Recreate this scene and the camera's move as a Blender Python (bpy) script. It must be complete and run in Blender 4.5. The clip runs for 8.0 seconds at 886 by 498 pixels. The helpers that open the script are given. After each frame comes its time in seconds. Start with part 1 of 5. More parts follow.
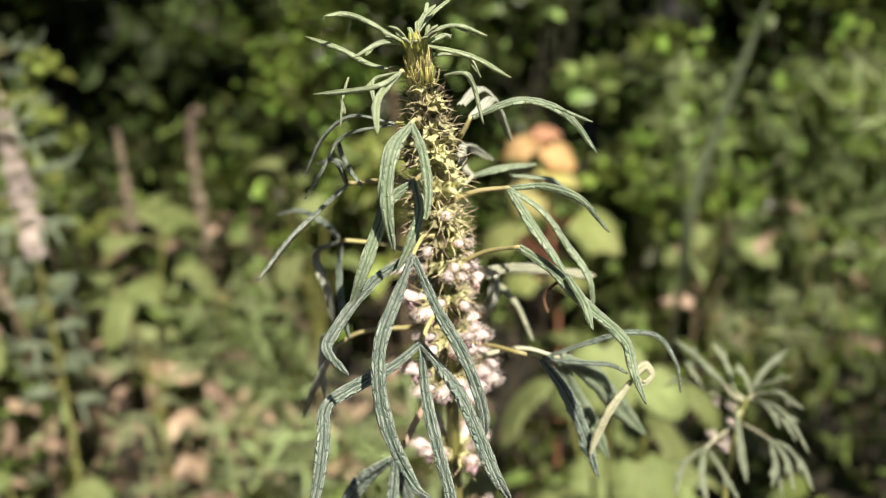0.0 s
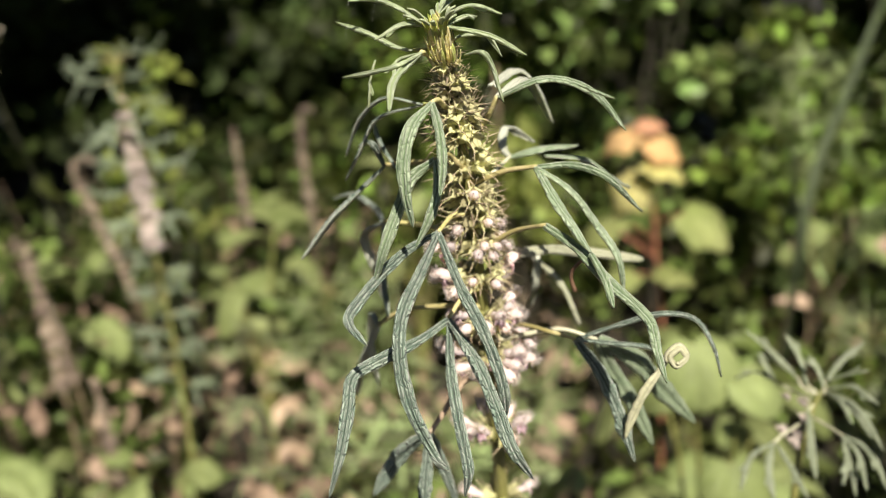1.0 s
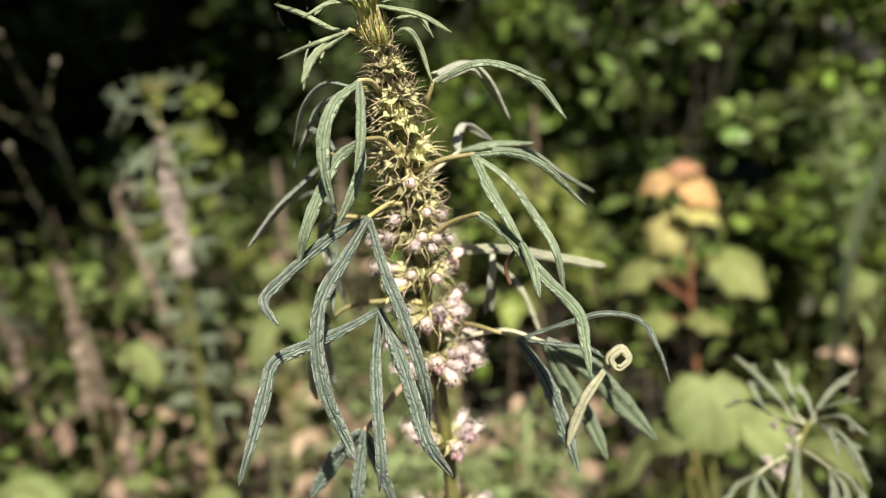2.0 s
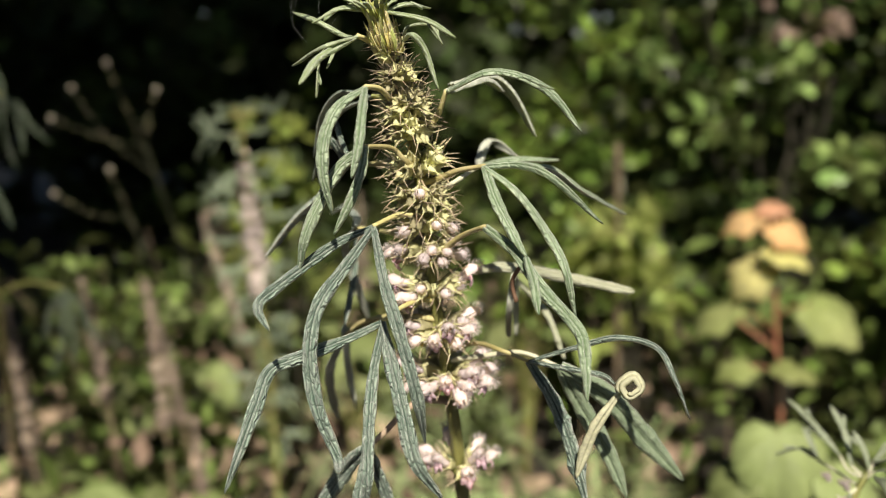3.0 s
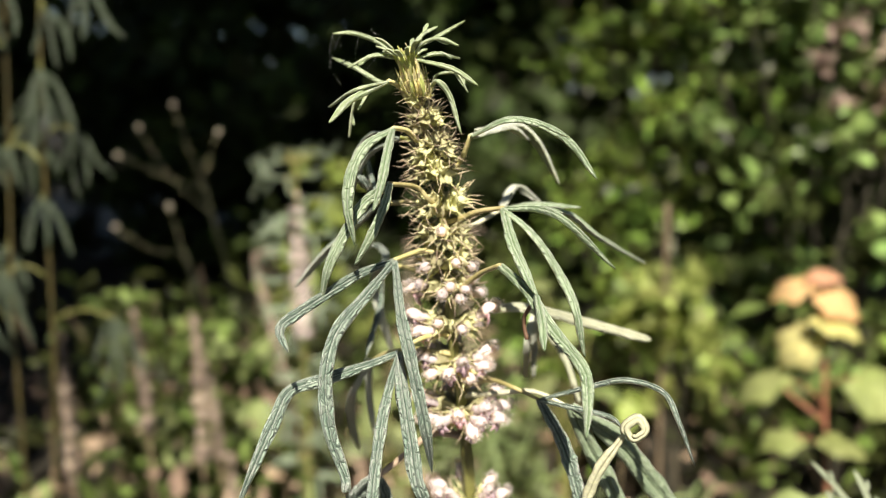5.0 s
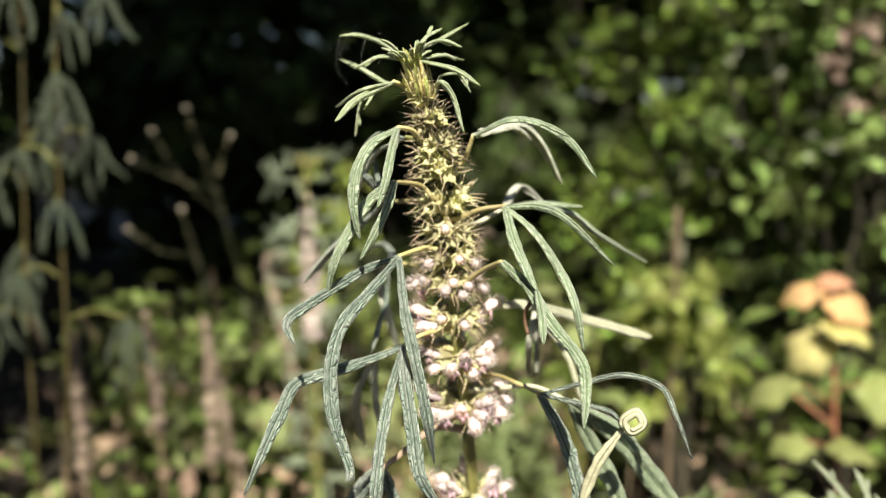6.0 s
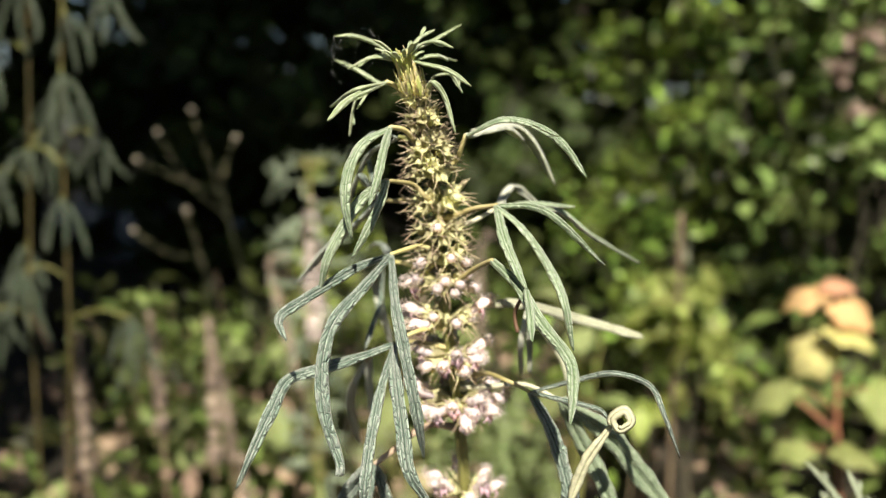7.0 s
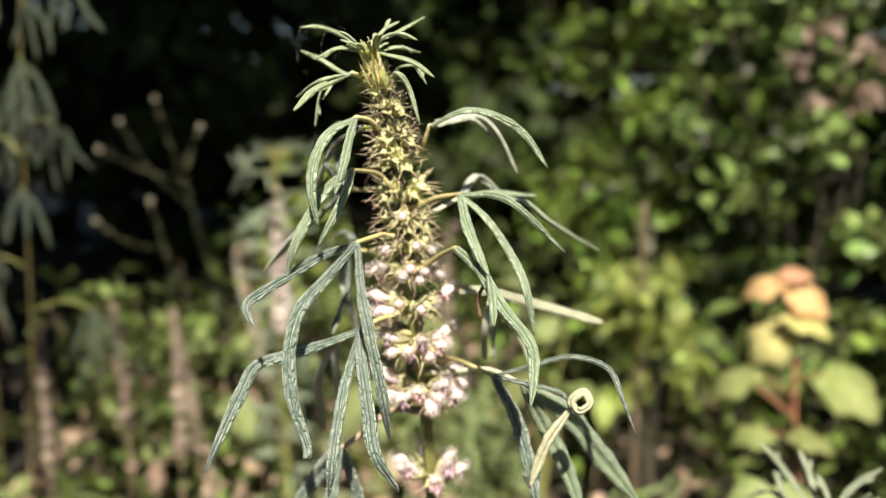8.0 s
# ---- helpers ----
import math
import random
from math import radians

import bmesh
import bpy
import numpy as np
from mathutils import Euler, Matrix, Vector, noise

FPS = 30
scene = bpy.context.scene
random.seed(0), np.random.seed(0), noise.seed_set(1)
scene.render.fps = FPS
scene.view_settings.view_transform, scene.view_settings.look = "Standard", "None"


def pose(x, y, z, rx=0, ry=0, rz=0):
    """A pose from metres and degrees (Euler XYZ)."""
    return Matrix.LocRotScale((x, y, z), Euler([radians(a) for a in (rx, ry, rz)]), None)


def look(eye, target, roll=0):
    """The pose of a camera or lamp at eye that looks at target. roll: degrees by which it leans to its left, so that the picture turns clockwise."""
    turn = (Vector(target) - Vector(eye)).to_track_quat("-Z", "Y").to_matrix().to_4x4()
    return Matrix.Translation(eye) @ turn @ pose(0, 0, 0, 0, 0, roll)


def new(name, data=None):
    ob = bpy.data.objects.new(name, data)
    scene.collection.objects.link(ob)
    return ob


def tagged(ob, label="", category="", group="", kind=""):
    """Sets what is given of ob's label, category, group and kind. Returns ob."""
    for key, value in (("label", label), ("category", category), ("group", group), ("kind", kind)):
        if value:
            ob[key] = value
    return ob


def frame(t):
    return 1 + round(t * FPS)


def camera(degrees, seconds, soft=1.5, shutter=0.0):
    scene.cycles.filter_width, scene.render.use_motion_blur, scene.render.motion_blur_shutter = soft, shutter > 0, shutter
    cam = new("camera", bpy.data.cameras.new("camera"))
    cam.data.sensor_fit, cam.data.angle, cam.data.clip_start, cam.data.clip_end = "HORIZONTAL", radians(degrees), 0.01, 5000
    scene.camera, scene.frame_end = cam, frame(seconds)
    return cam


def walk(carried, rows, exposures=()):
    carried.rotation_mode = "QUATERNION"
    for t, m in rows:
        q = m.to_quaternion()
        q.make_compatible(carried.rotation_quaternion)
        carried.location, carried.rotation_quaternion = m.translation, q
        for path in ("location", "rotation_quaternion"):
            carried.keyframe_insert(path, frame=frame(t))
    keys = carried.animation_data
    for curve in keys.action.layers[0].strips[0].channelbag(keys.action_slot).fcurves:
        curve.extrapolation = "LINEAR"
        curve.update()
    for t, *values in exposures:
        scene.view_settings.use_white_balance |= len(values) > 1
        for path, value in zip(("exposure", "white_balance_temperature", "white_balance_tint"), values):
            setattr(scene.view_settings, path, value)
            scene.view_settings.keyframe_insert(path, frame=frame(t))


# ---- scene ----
cam = camera(57.1, 8.0, soft=1.1)
PATH = [
    (0, (0.003, 0.001, 1.002), (-0.01, 1.893, 0.352), -0.8),
    (0.5, (0.018, -0.005, 1.004), (-0.173, 1.877, 0.355), -2.1),
    (1, (0.029, -0.004, 0.997), (-0.263, 1.867, 0.353), -3.2),
    (1.2, (0.034, -0.003, 0.991), (-0.277, 1.869, 0.36), -3.3),
    (2.3, (0.067, 0.005, 0.976), (-0.396, 1.887, 0.481), -1.8),
    (2.5, (0.068, 0.004, 0.977), (-0.431, 1.881, 0.5), -1.6),
    (3, (0.083, 0.015, 0.968), (-0.544, 1.863, 0.532), -1.5),
    (3.5, (0.084, 0.016, 0.967), (-0.592, 1.859, 0.581), -0.7),
    (4, (0.092, 0.016, 0.968), (-0.628, 1.85, 0.624), 0.1),
    (4.5, (0.096, 0.01, 0.968), (-0.647, 1.838, 0.641), 0.4),
    (4.7, (0.095, 0.009, 0.967), (-0.649, 1.838, 0.649), 0.6),
    (6, (0.1, 0.003, 0.964), (-0.675, 1.822, 0.666), 0.9),
    (6.5, (0.101, 0.004, 0.965), (-0.685, 1.819, 0.67), 0.9),
    (7, (0.105, 0.002, 0.963), (-0.683, 1.817, 0.673), 1.2),
    (7.5, (0.11, -0.002, 0.962), (-0.636, 1.83, 0.665), 1.3),
    (8, (0.108, -0.003, 0.963), (-0.604, 1.84, 0.652), 1.4),
]
walk(cam, [(t, look(eye, target, roll)) for t, eye, target, roll in PATH], [(0, 0.68), (1.0, 0.64), (2.5, 0.51), (3.0, 0.51), (3.5, 0.92), (4.5, 0.94), (8.0, 0.93)])
cam.data.dof.use_dof = True
cam.data.dof.focus_distance = 0.222
cam.data.dof.aperture_fstop = 7.8

# ---- light: a high sun behind the camera, clear sky ----
TO_SUN = Vector((0.27, -0.62, 0.74)).normalized()
world = bpy.data.worlds.new("world")
scene.world = world
world.use_nodes = True
wn = world.node_tree
sky = wn.nodes.new("ShaderNodeTexSky")
sky.sky_type = "NISHITA"
sky.sun_disc = False
sky.sun_elevation = math.asin(TO_SUN.z)
sky.sun_rotation = math.atan2(TO_SUN.x, TO_SUN.y)
wn.links.new(sky.outputs["Color"], wn.nodes["Background"].inputs["Color"])
wn.nodes["Background"].inputs["Strength"].default_value = 0.05
sun = new("sun", bpy.data.lights.new("sun", "SUN"))
sun.data.energy, sun.data.angle, sun.data.color = 5.0, radians(0.53), (1.0, 0.92, 0.74)
sun.matrix_world = look((3, -6, 8), Vector((3, -6, 8)) - TO_SUN)


# ---- materials ----
def nodes_of(name):
    m = bpy.data.materials.new(name)
    m.use_nodes = True
    return m, m.node_tree, m.node_tree.nodes["Principled BSDF"]


def add(nt, kind, **values):
    n = nt.nodes.new(kind)
    for key, value in values.items():
        n.inputs[key.replace("_", " ")].default_value = value
    return n


def ramp(nt, fac, stops):
    r = nt.nodes.new("ShaderNodeValToRGB")
    while len(r.color_ramp.elements) < len(stops):
        r.color_ramp.elements.new(0.5)
    for e, (p, c) in zip(r.color_ramp.elements, stops):
        e.position, e.color = p, (*c, 1)
    nt.links.new(fac, r.inputs["Fac"])
    return r


def mixed(nt, kind, fac, a, b):
    n = nt.nodes.new("ShaderNodeMix")
    n.data_type, n.blend_type = "RGBA", kind
    if isinstance(fac, float):
        n.inputs["Factor"].default_value = fac
    else:
        nt.links.new(fac, n.inputs["Factor"])
    for slot, v in ((6, a), (7, b)):
        if isinstance(v, tuple):
            n.inputs[slot].default_value = (*v, 1)
        else:
            nt.links.new(v, n.inputs[slot])
    return n.outputs[2]


def plain(name, dark, light, scale=300.0, rough=0.6, bump=0.3, spread=0.15, thin=0.0, island=False, depth=0.0005):
    """Organic surface: two scales of noise between two colours, own shade for each object or island; thin: share of light let through."""
    m, nt, p = nodes_of(name)
    co = nt.nodes.new("ShaderNodeTexCoord")
    big = add(nt, "ShaderNodeTexNoise", Scale=scale * 0.12, Detail=3.0)
    fine = add(nt, "ShaderNodeTexNoise", Scale=scale, Detail=4.0, Roughness=0.65)
    for n in (big, fine):
        nt.links.new(co.outputs["Object"], n.inputs["Vector"])
    mid = tuple((a + b) / 2 for a, b in zip(dark, light))
    base = ramp(nt, big.outputs["Fac"], [(0.3, dark), (0.5, mid), (0.72, light)]).outputs["Color"]
    grain = ramp(nt, fine.outputs["Fac"], [(0.3, (0.72, 0.72, 0.72)), (0.7, (1.15, 1.15, 1.12))]).outputs["Color"]
    base = mixed(nt, "MULTIPLY", 0.8, base, grain)
    if island:
        rnd = nt.nodes.new("ShaderNodeNewGeometry").outputs["Random Per Island"]
    else:
        rnd = nt.nodes.new("ShaderNodeObjectInfo").outputs["Random"]
    hsv = nt.nodes.new("ShaderNodeHueSaturation")
    rng = add(nt, "ShaderNodeMapRange", To_Min=1.0 - 2 * spread, To_Max=1.0 + (4.4 if island else 2) * spread)
    hue = add(nt, "ShaderNodeMapRange", To_Min=0.5 - spread * 0.06, To_Max=0.5 + spread * 0.09)
    # skewed on islands: most stay dark, few turn bright as if sunlit
    few = nt.nodes.new("ShaderNodeMath")
    few.operation = "POWER"
    few.inputs[1].default_value = 2.4 if island else 1.0
    nt.links.new(rnd, few.inputs[0])
    nt.links.new(few.outputs["Value"], rng.inputs["Value"])
    nt.links.new(rnd, hue.inputs["Value"])
    nt.links.new(rng.outputs["Result"], hsv.inputs["Value"])
    nt.links.new(hue.outputs["Result"], hsv.inputs["Hue"])
    nt.links.new(base, hsv.inputs["Color"])
    base = hsv.outputs["Color"]
    nt.links.new(base, p.inputs["Base Color"])
    p.inputs["Roughness"].default_value = rough
    bp = add(nt, "ShaderNodeBump", Strength=bump, Distance=depth)
    nt.links.new(fine.outputs["Fac"], bp.inputs["Height"])
    nt.links.new(bp.outputs["Normal"], p.inputs["Normal"])
    if thin > 0:
        p.inputs["Specular IOR Level"].default_value = 0.22
        let_through(nt, p, base, thin)
    return m


def let_through(nt, p, base, share):
    tr = nt.nodes.new("ShaderNodeBsdfTranslucent")
    warm = mixed(nt, "MULTIPLY", 1.0, base, (1.25, 1.3, 0.6))
    nt.links.new(warm, tr.inputs["Color"])
    mx = nt.nodes.new("ShaderNodeMixShader")
    mx.inputs["Fac"].default_value = share
    nt.links.new(p.outputs["BSDF"], mx.inputs[1])
    nt.links.new(tr.outputs["BSDF"], mx.inputs[2])
    nt.links.new(mx.outputs["Shader"], nt.nodes["Material Output"].inputs["Surface"])


def leaf_skin(name, dark, light, vein, sheen=0.25, thin=0.15, deep=1.0, netted=0.5):
    """Wrinkled leaf face: a furrowed midrib and a long-meshed net of sunken veins between small bulges, fine hairs as
    sheen.
    Dark vein colours also paint the shade that lies in the furrows. UV: x across from the midrib in mm, y along in mm."""
    m, nt, p = nodes_of(name)
    uv = nt.nodes.new("ShaderNodeUVMap")
    wob = add(nt, "ShaderNodeTexNoise", Scale=0.55, Detail=3.0)
    nt.links.new(uv.outputs["UV"], wob.inputs["Vector"])
    shift = nt.nodes.new("ShaderNodeVectorMath")
    shift.operation = "MULTIPLY_ADD"
    shift.inputs[1].default_value = (1.1, 2.2, 0)
    nt.links.new(wob.outputs["Color"], shift.inputs[0])
    nt.links.new(uv.outputs["UV"], shift.inputs[2])
    long = nt.nodes.new("ShaderNodeVectorMath")
    long.operation = "MULTIPLY"
    long.inputs[1].default_value = (1.0, 0.36, 1)
    nt.links.new(shift.outputs["Vector"], long.inputs[0])
    net = add(nt, "ShaderNodeTexVoronoi", Scale=0.8)
    net.feature = "DISTANCE_TO_EDGE"
    small = add(nt, "ShaderNodeTexVoronoi", Scale=2.3)
    small.feature = "DISTANCE_TO_EDGE"
    nt.links.new(long.outputs["Vector"], net.inputs["Vector"])
    nt.links.new(shift.outputs["Vector"], small.inputs["Vector"])
    # midrib furrow
    xyz = nt.nodes.new("ShaderNodeSeparateXYZ")
    nt.links.new(uv.outputs["UV"], xyz.inputs["Vector"])
    lean = add(nt, "ShaderNodeMath")
    lean.operation = "MULTIPLY_ADD"
    lean.inputs[1].default_value, lean.inputs[2].default_value = 0.5, -0.25
    nt.links.new(wob.outputs["Fac"], lean.inputs[0])
    off = nt.nodes.new("ShaderNodeMath")
    off.operation = "ADD"
    nt.links.new(xyz.outputs["X"], off.inputs[0])
    nt.links.new(lean.outputs["Value"], off.inputs[1])
    rib = nt.nodes.new("ShaderNodeMath")
    rib.operation = "ABSOLUTE"
    nt.links.new(off.outputs["Value"], rib.inputs[0])
    near = nt.nodes.new("ShaderNodeMath")
    near.operation = "MULTIPLY"
    near.inputs[1].default_value = 0.33
    nt.links.new(rib.outputs["Value"], near.inputs[0])
    aside = nt.nodes.new("ShaderNodeMath")
    aside.operation = "SUBTRACT"
    aside.inputs[1].default_value = 1.05
    nt.links.new(rib.outputs["Value"], aside.inputs[0])
    fold = nt.nodes.new("ShaderNodeMath")
    fold.operation = "ABSOLUTE"
    nt.links.new(aside.outputs["Value"], fold.inputs[0])
    slack = nt.nodes.new("ShaderNodeMath")
    slack.operation = "MULTIPLY_ADD"
    slack.inputs[1].default_value, slack.inputs[2].default_value = 0.33, 0.04
    nt.links.new(fold.outputs["Value"], slack.inputs[0])
    furrow = nt.nodes.new("ShaderNodeMath")
    furrow.operation = "MINIMUM"
    nt.links.new(near.outputs["Value"], furrow.inputs[0])
    nt.links.new(slack.outputs["Value"], furrow.inputs[1])
    both = nt.nodes.new("ShaderNodeMath")
    both.operation = "MINIMUM"
    nt.links.new(furrow.outputs["Value"], both.inputs[0])
    nt.links.new(net.outputs["Distance"], both.inputs[1])
    big = add(nt, "ShaderNodeTexNoise", Scale=0.22, Detail=3.0)
    nt.links.new(uv.outputs["UV"], big.inputs["Vector"])
    grain = add(nt, "ShaderNodeTexNoise", Scale=7.0, Detail=3.0)
    nt.links.new(uv.outputs["UV"], grain.inputs["Vector"])
    base = ramp(nt, big.outputs["Fac"], [(0.32, dark), (0.68, light)]).outputs["Color"]
    # a dark vein colour here adds painted furrow shade to the veins' own tint
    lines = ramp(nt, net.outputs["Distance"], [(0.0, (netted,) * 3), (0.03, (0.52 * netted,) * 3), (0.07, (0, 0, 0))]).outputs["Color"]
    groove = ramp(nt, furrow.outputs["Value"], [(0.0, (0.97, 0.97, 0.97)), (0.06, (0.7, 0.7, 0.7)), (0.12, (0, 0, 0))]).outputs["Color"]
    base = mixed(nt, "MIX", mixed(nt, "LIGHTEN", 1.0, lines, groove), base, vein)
    g2 = ramp(nt, grain.outputs["Fac"], [(0.3, (0.75, 0.75, 0.75)), (0.75, (1.22, 1.22, 1.22))]).outputs["Color"]
    base = mixed(nt, "MULTIPLY", 0.5, base, g2)
    nt.links.new(base, p.inputs["Base Color"])
    height = mixed(nt, "MIX", 0.08, both.outputs["Value"], small.outputs["Distance"])
    bp = add(nt, "ShaderNodeBump", Strength=1.0, Distance=0.0034 * deep)
    nt.links.new(height, bp.inputs["Height"])
    bp2 = add(nt, "ShaderNodeBump", Strength=0.3, Distance=0.0001)
    nt.links.new(grain.outputs["Fac"], bp2.inputs["Height"])
    nt.links.new(bp.outputs["Normal"], bp2.inputs["Normal"])
    nt.links.new(bp2.outputs["Normal"], p.inputs["Normal"])
    p.inputs["Roughness"].default_value = 0.33
    p.inputs["Sheen Weight"].default_value = sheen
    p.inputs["Sheen Roughness"].default_value = 0.4
    let_through(nt, p, base, thin)
    return m


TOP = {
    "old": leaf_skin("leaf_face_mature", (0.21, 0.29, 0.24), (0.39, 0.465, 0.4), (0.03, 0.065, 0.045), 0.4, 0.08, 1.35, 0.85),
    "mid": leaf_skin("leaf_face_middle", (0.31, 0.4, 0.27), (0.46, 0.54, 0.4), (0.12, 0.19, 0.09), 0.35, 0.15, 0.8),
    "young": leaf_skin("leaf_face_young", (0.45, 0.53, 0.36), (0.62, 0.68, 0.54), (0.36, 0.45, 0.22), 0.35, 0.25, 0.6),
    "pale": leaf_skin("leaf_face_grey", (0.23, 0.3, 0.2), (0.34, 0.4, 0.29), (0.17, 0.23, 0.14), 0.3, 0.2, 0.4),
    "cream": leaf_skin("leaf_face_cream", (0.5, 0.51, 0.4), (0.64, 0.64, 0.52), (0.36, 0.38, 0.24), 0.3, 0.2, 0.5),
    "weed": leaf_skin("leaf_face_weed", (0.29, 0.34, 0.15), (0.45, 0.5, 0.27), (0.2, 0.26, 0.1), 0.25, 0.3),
    # dark copy of the leaf face: the tall motherworts' shade is in the colour
    "shade": leaf_skin("leaf_face_painted_shade", (0.038, 0.06, 0.032), (0.08, 0.108, 0.065), (0.028, 0.048, 0.02), 0.15, 0.2),
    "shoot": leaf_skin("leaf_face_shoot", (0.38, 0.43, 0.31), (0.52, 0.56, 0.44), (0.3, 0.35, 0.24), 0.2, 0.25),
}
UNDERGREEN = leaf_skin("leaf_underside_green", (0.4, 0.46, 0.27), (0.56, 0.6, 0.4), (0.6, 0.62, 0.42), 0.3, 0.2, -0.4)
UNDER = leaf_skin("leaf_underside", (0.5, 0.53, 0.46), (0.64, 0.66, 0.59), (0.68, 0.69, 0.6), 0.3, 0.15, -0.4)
TOP["white"], TOP["back"], TOP["worn"] = UNDER, TOP["old"], TOP["old"]
STALK = plain("leaf_stalk", (0.42, 0.37, 0.14), (0.62, 0.54, 0.29), 900, 0.55, 0.3, 0.1)
STALKPALE = plain("leaf_stalk_pale", (0.5, 0.49, 0.36), (0.66, 0.64, 0.5), 900, 0.5, 0.3, 0.1)
STALKTAN = plain("leaf_stalk_tan", (0.4, 0.29, 0.2), (0.62, 0.5, 0.4), 700, 0.6, 0.4, 0.1)
# amber kept dim: the stem's shade is part of its colour
TALLSTEM = plain("amber_stem_dimmed", (0.05, 0.044, 0.014), (0.11, 0.085, 0.027), 300, 0.6, 0.4, 0.08)
STEM = plain("green_stem", (0.15, 0.165, 0.045), (0.28, 0.265, 0.095), 500, 0.5, 0.4, 0.08)
CALYX = plain("calyx_green", (0.4, 0.38, 0.18), (0.8, 0.74, 0.5), 900, 0.5, 0.4, 0.22, 0.2)
SPINE = plain("calyx_spine", (0.36, 0.25, 0.18), (0.72, 0.6, 0.46), 900, 0.45, 0.2, 0.25)
PETAL = plain("petal_pink", (0.86, 0.7, 0.82), (0.92, 0.84, 0.91), 700, 0.6, 0.3, 0.1, 0.3)
LIP = plain("petal_mauve", (0.76, 0.5, 0.67), (0.86, 0.7, 0.82), 900, 0.6, 0.3, 0.12, 0.3)
WOOL = plain("petal_hair", (0.82, 0.7, 0.8), (0.88, 0.81, 0.88), 700, 0.7, 0.1, 0.05, 0.3)
BRACT = plain("bract_straw", (0.78, 0.66, 0.4), (0.9, 0.83, 0.6), 900, 0.5, 0.3, 0.16, 0.35)
TIPGREEN = plain("bract_green", (0.58, 0.6, 0.2), (0.76, 0.76, 0.4), 900, 0.5, 0.3, 0.15, 0.35)
DRYLEAF = plain("withered_tip", (0.52, 0.51, 0.36), (0.72, 0.7, 0.54), 800, 0.6, 0.5, 0.1, 0.2)
RUST = plain("withered_brown", (0.12, 0.06, 0.04), (0.25, 0.14, 0.1), 800, 0.6, 0.4, 0.1)
WEB = plain("spider_thread", (0.7, 0.7, 0.7), (0.8, 0.8, 0.8), 500, 0.3, 0.0, 0.0)
SEEDPINK = plain("spike_pink", (0.48, 0.4, 0.38), (0.7, 0.6, 0.59), 260, 0.8, 0.6, 0.2, depth=0.002)
SEED = plain("seed_whorl_brown", (0.25, 0.185, 0.15), (0.46, 0.365, 0.315), 260, 0.8, 0.6, 0.2, depth=0.002)
SEEDGREY = plain("seed_whorl_grey", (0.26, 0.28, 0.2), (0.42, 0.43, 0.34), 260, 0.8, 0.6, 0.2, depth=0.002)
SEEDSTEM = plain("dry_stem", (0.12, 0.085, 0.055), (0.25, 0.185, 0.125), 200, 0.7, 0.5, 0.15)
# soil set near black: the shade between the weeds is in its colour
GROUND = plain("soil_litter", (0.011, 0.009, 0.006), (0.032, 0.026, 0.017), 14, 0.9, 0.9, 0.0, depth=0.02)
LITTER = plain("dry_litter", (0.3, 0.2, 0.145), (0.56, 0.41, 0.33), 60, 0.7, 0.4, 0.16, 0.15, True, 0.002)
PALEHERB = plain("herb_leaf_grey", (0.24, 0.31, 0.13), (0.42, 0.48, 0.26), 60, 0.6, 0.4, 0.2, 0.3, True, 0.002)
HERB = plain("herb_leaf", (0.052, 0.068, 0.018), (0.16, 0.187, 0.056), 60, 0.45, 0.4, 0.36, 0.3, True, 0.002)
GRASS = plain("grass_blade", (0.1, 0.14, 0.05), (0.22, 0.26, 0.12), 40, 0.45, 0.3, 0.3, 0.3, True, 0.002)
GRASSBLADE = plain("broad_grass_leaf", (0.1, 0.13, 0.075), (0.17, 0.2, 0.13), 30, 0.5, 0.4, 0.1, 0.25, False, 0.002)
BROAD = plain("broad_leaf_pale", (0.19, 0.235, 0.085), (0.33, 0.37, 0.17), 50, 0.55, 0.5, 0.12, 0.3, False, 0.003)
# near-black to bright range paints gap shade and sunlit leaves into bush colours
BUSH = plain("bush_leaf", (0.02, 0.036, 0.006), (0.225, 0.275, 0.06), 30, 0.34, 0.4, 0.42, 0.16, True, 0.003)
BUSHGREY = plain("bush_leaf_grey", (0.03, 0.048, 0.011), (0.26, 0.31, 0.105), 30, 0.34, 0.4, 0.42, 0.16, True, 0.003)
BUSHY = plain("bush_leaf_yellow", (0.24, 0.285, 0.07), (0.4, 0.44, 0.15), 30, 0.5, 0.4, 0.2, 0.35, True, 0.003)
# leaf green lowered far: the wood's deep shade is painted into it
WOODS = plain("wood_leaf_shade_toned", (0.022, 0.034, 0.009), (0.055, 0.074, 0.02), 20, 0.6, 0.4, 0.25, 0.25, True, 0.004)
BARK = plain("bark", (0.07, 0.055, 0.04), (0.19, 0.155, 0.12), 24, 0.85, 1.0, 0.08, depth=0.01)
ROSE = plain("autumn_rose", (0.62, 0.32, 0.2), (0.74, 0.45, 0.32), 60, 0.5, 0.4, 0.06, 0.35, False, 0.002)
ORANGE = plain("autumn_orange", (0.66, 0.4, 0.2), (0.79, 0.59, 0.35), 60, 0.5, 0.4, 0.06, 0.35, False, 0.002)
YELLOW = plain("autumn_yellow", (0.58, 0.53, 0.22), (0.72, 0.66, 0.36), 60, 0.5, 0.4, 0.08, 0.35, False, 0.002)
LIME = plain("sapling_leaf", (0.27, 0.31, 0.11), (0.42, 0.44, 0.2), 60, 0.5, 0.4, 0.1, 0.35, False, 0.002)
REDSTEM = plain("red_twig", (0.34, 0.13, 0.08), (0.46, 0.22, 0.14), 120, 0.5, 0.4, 0.05)
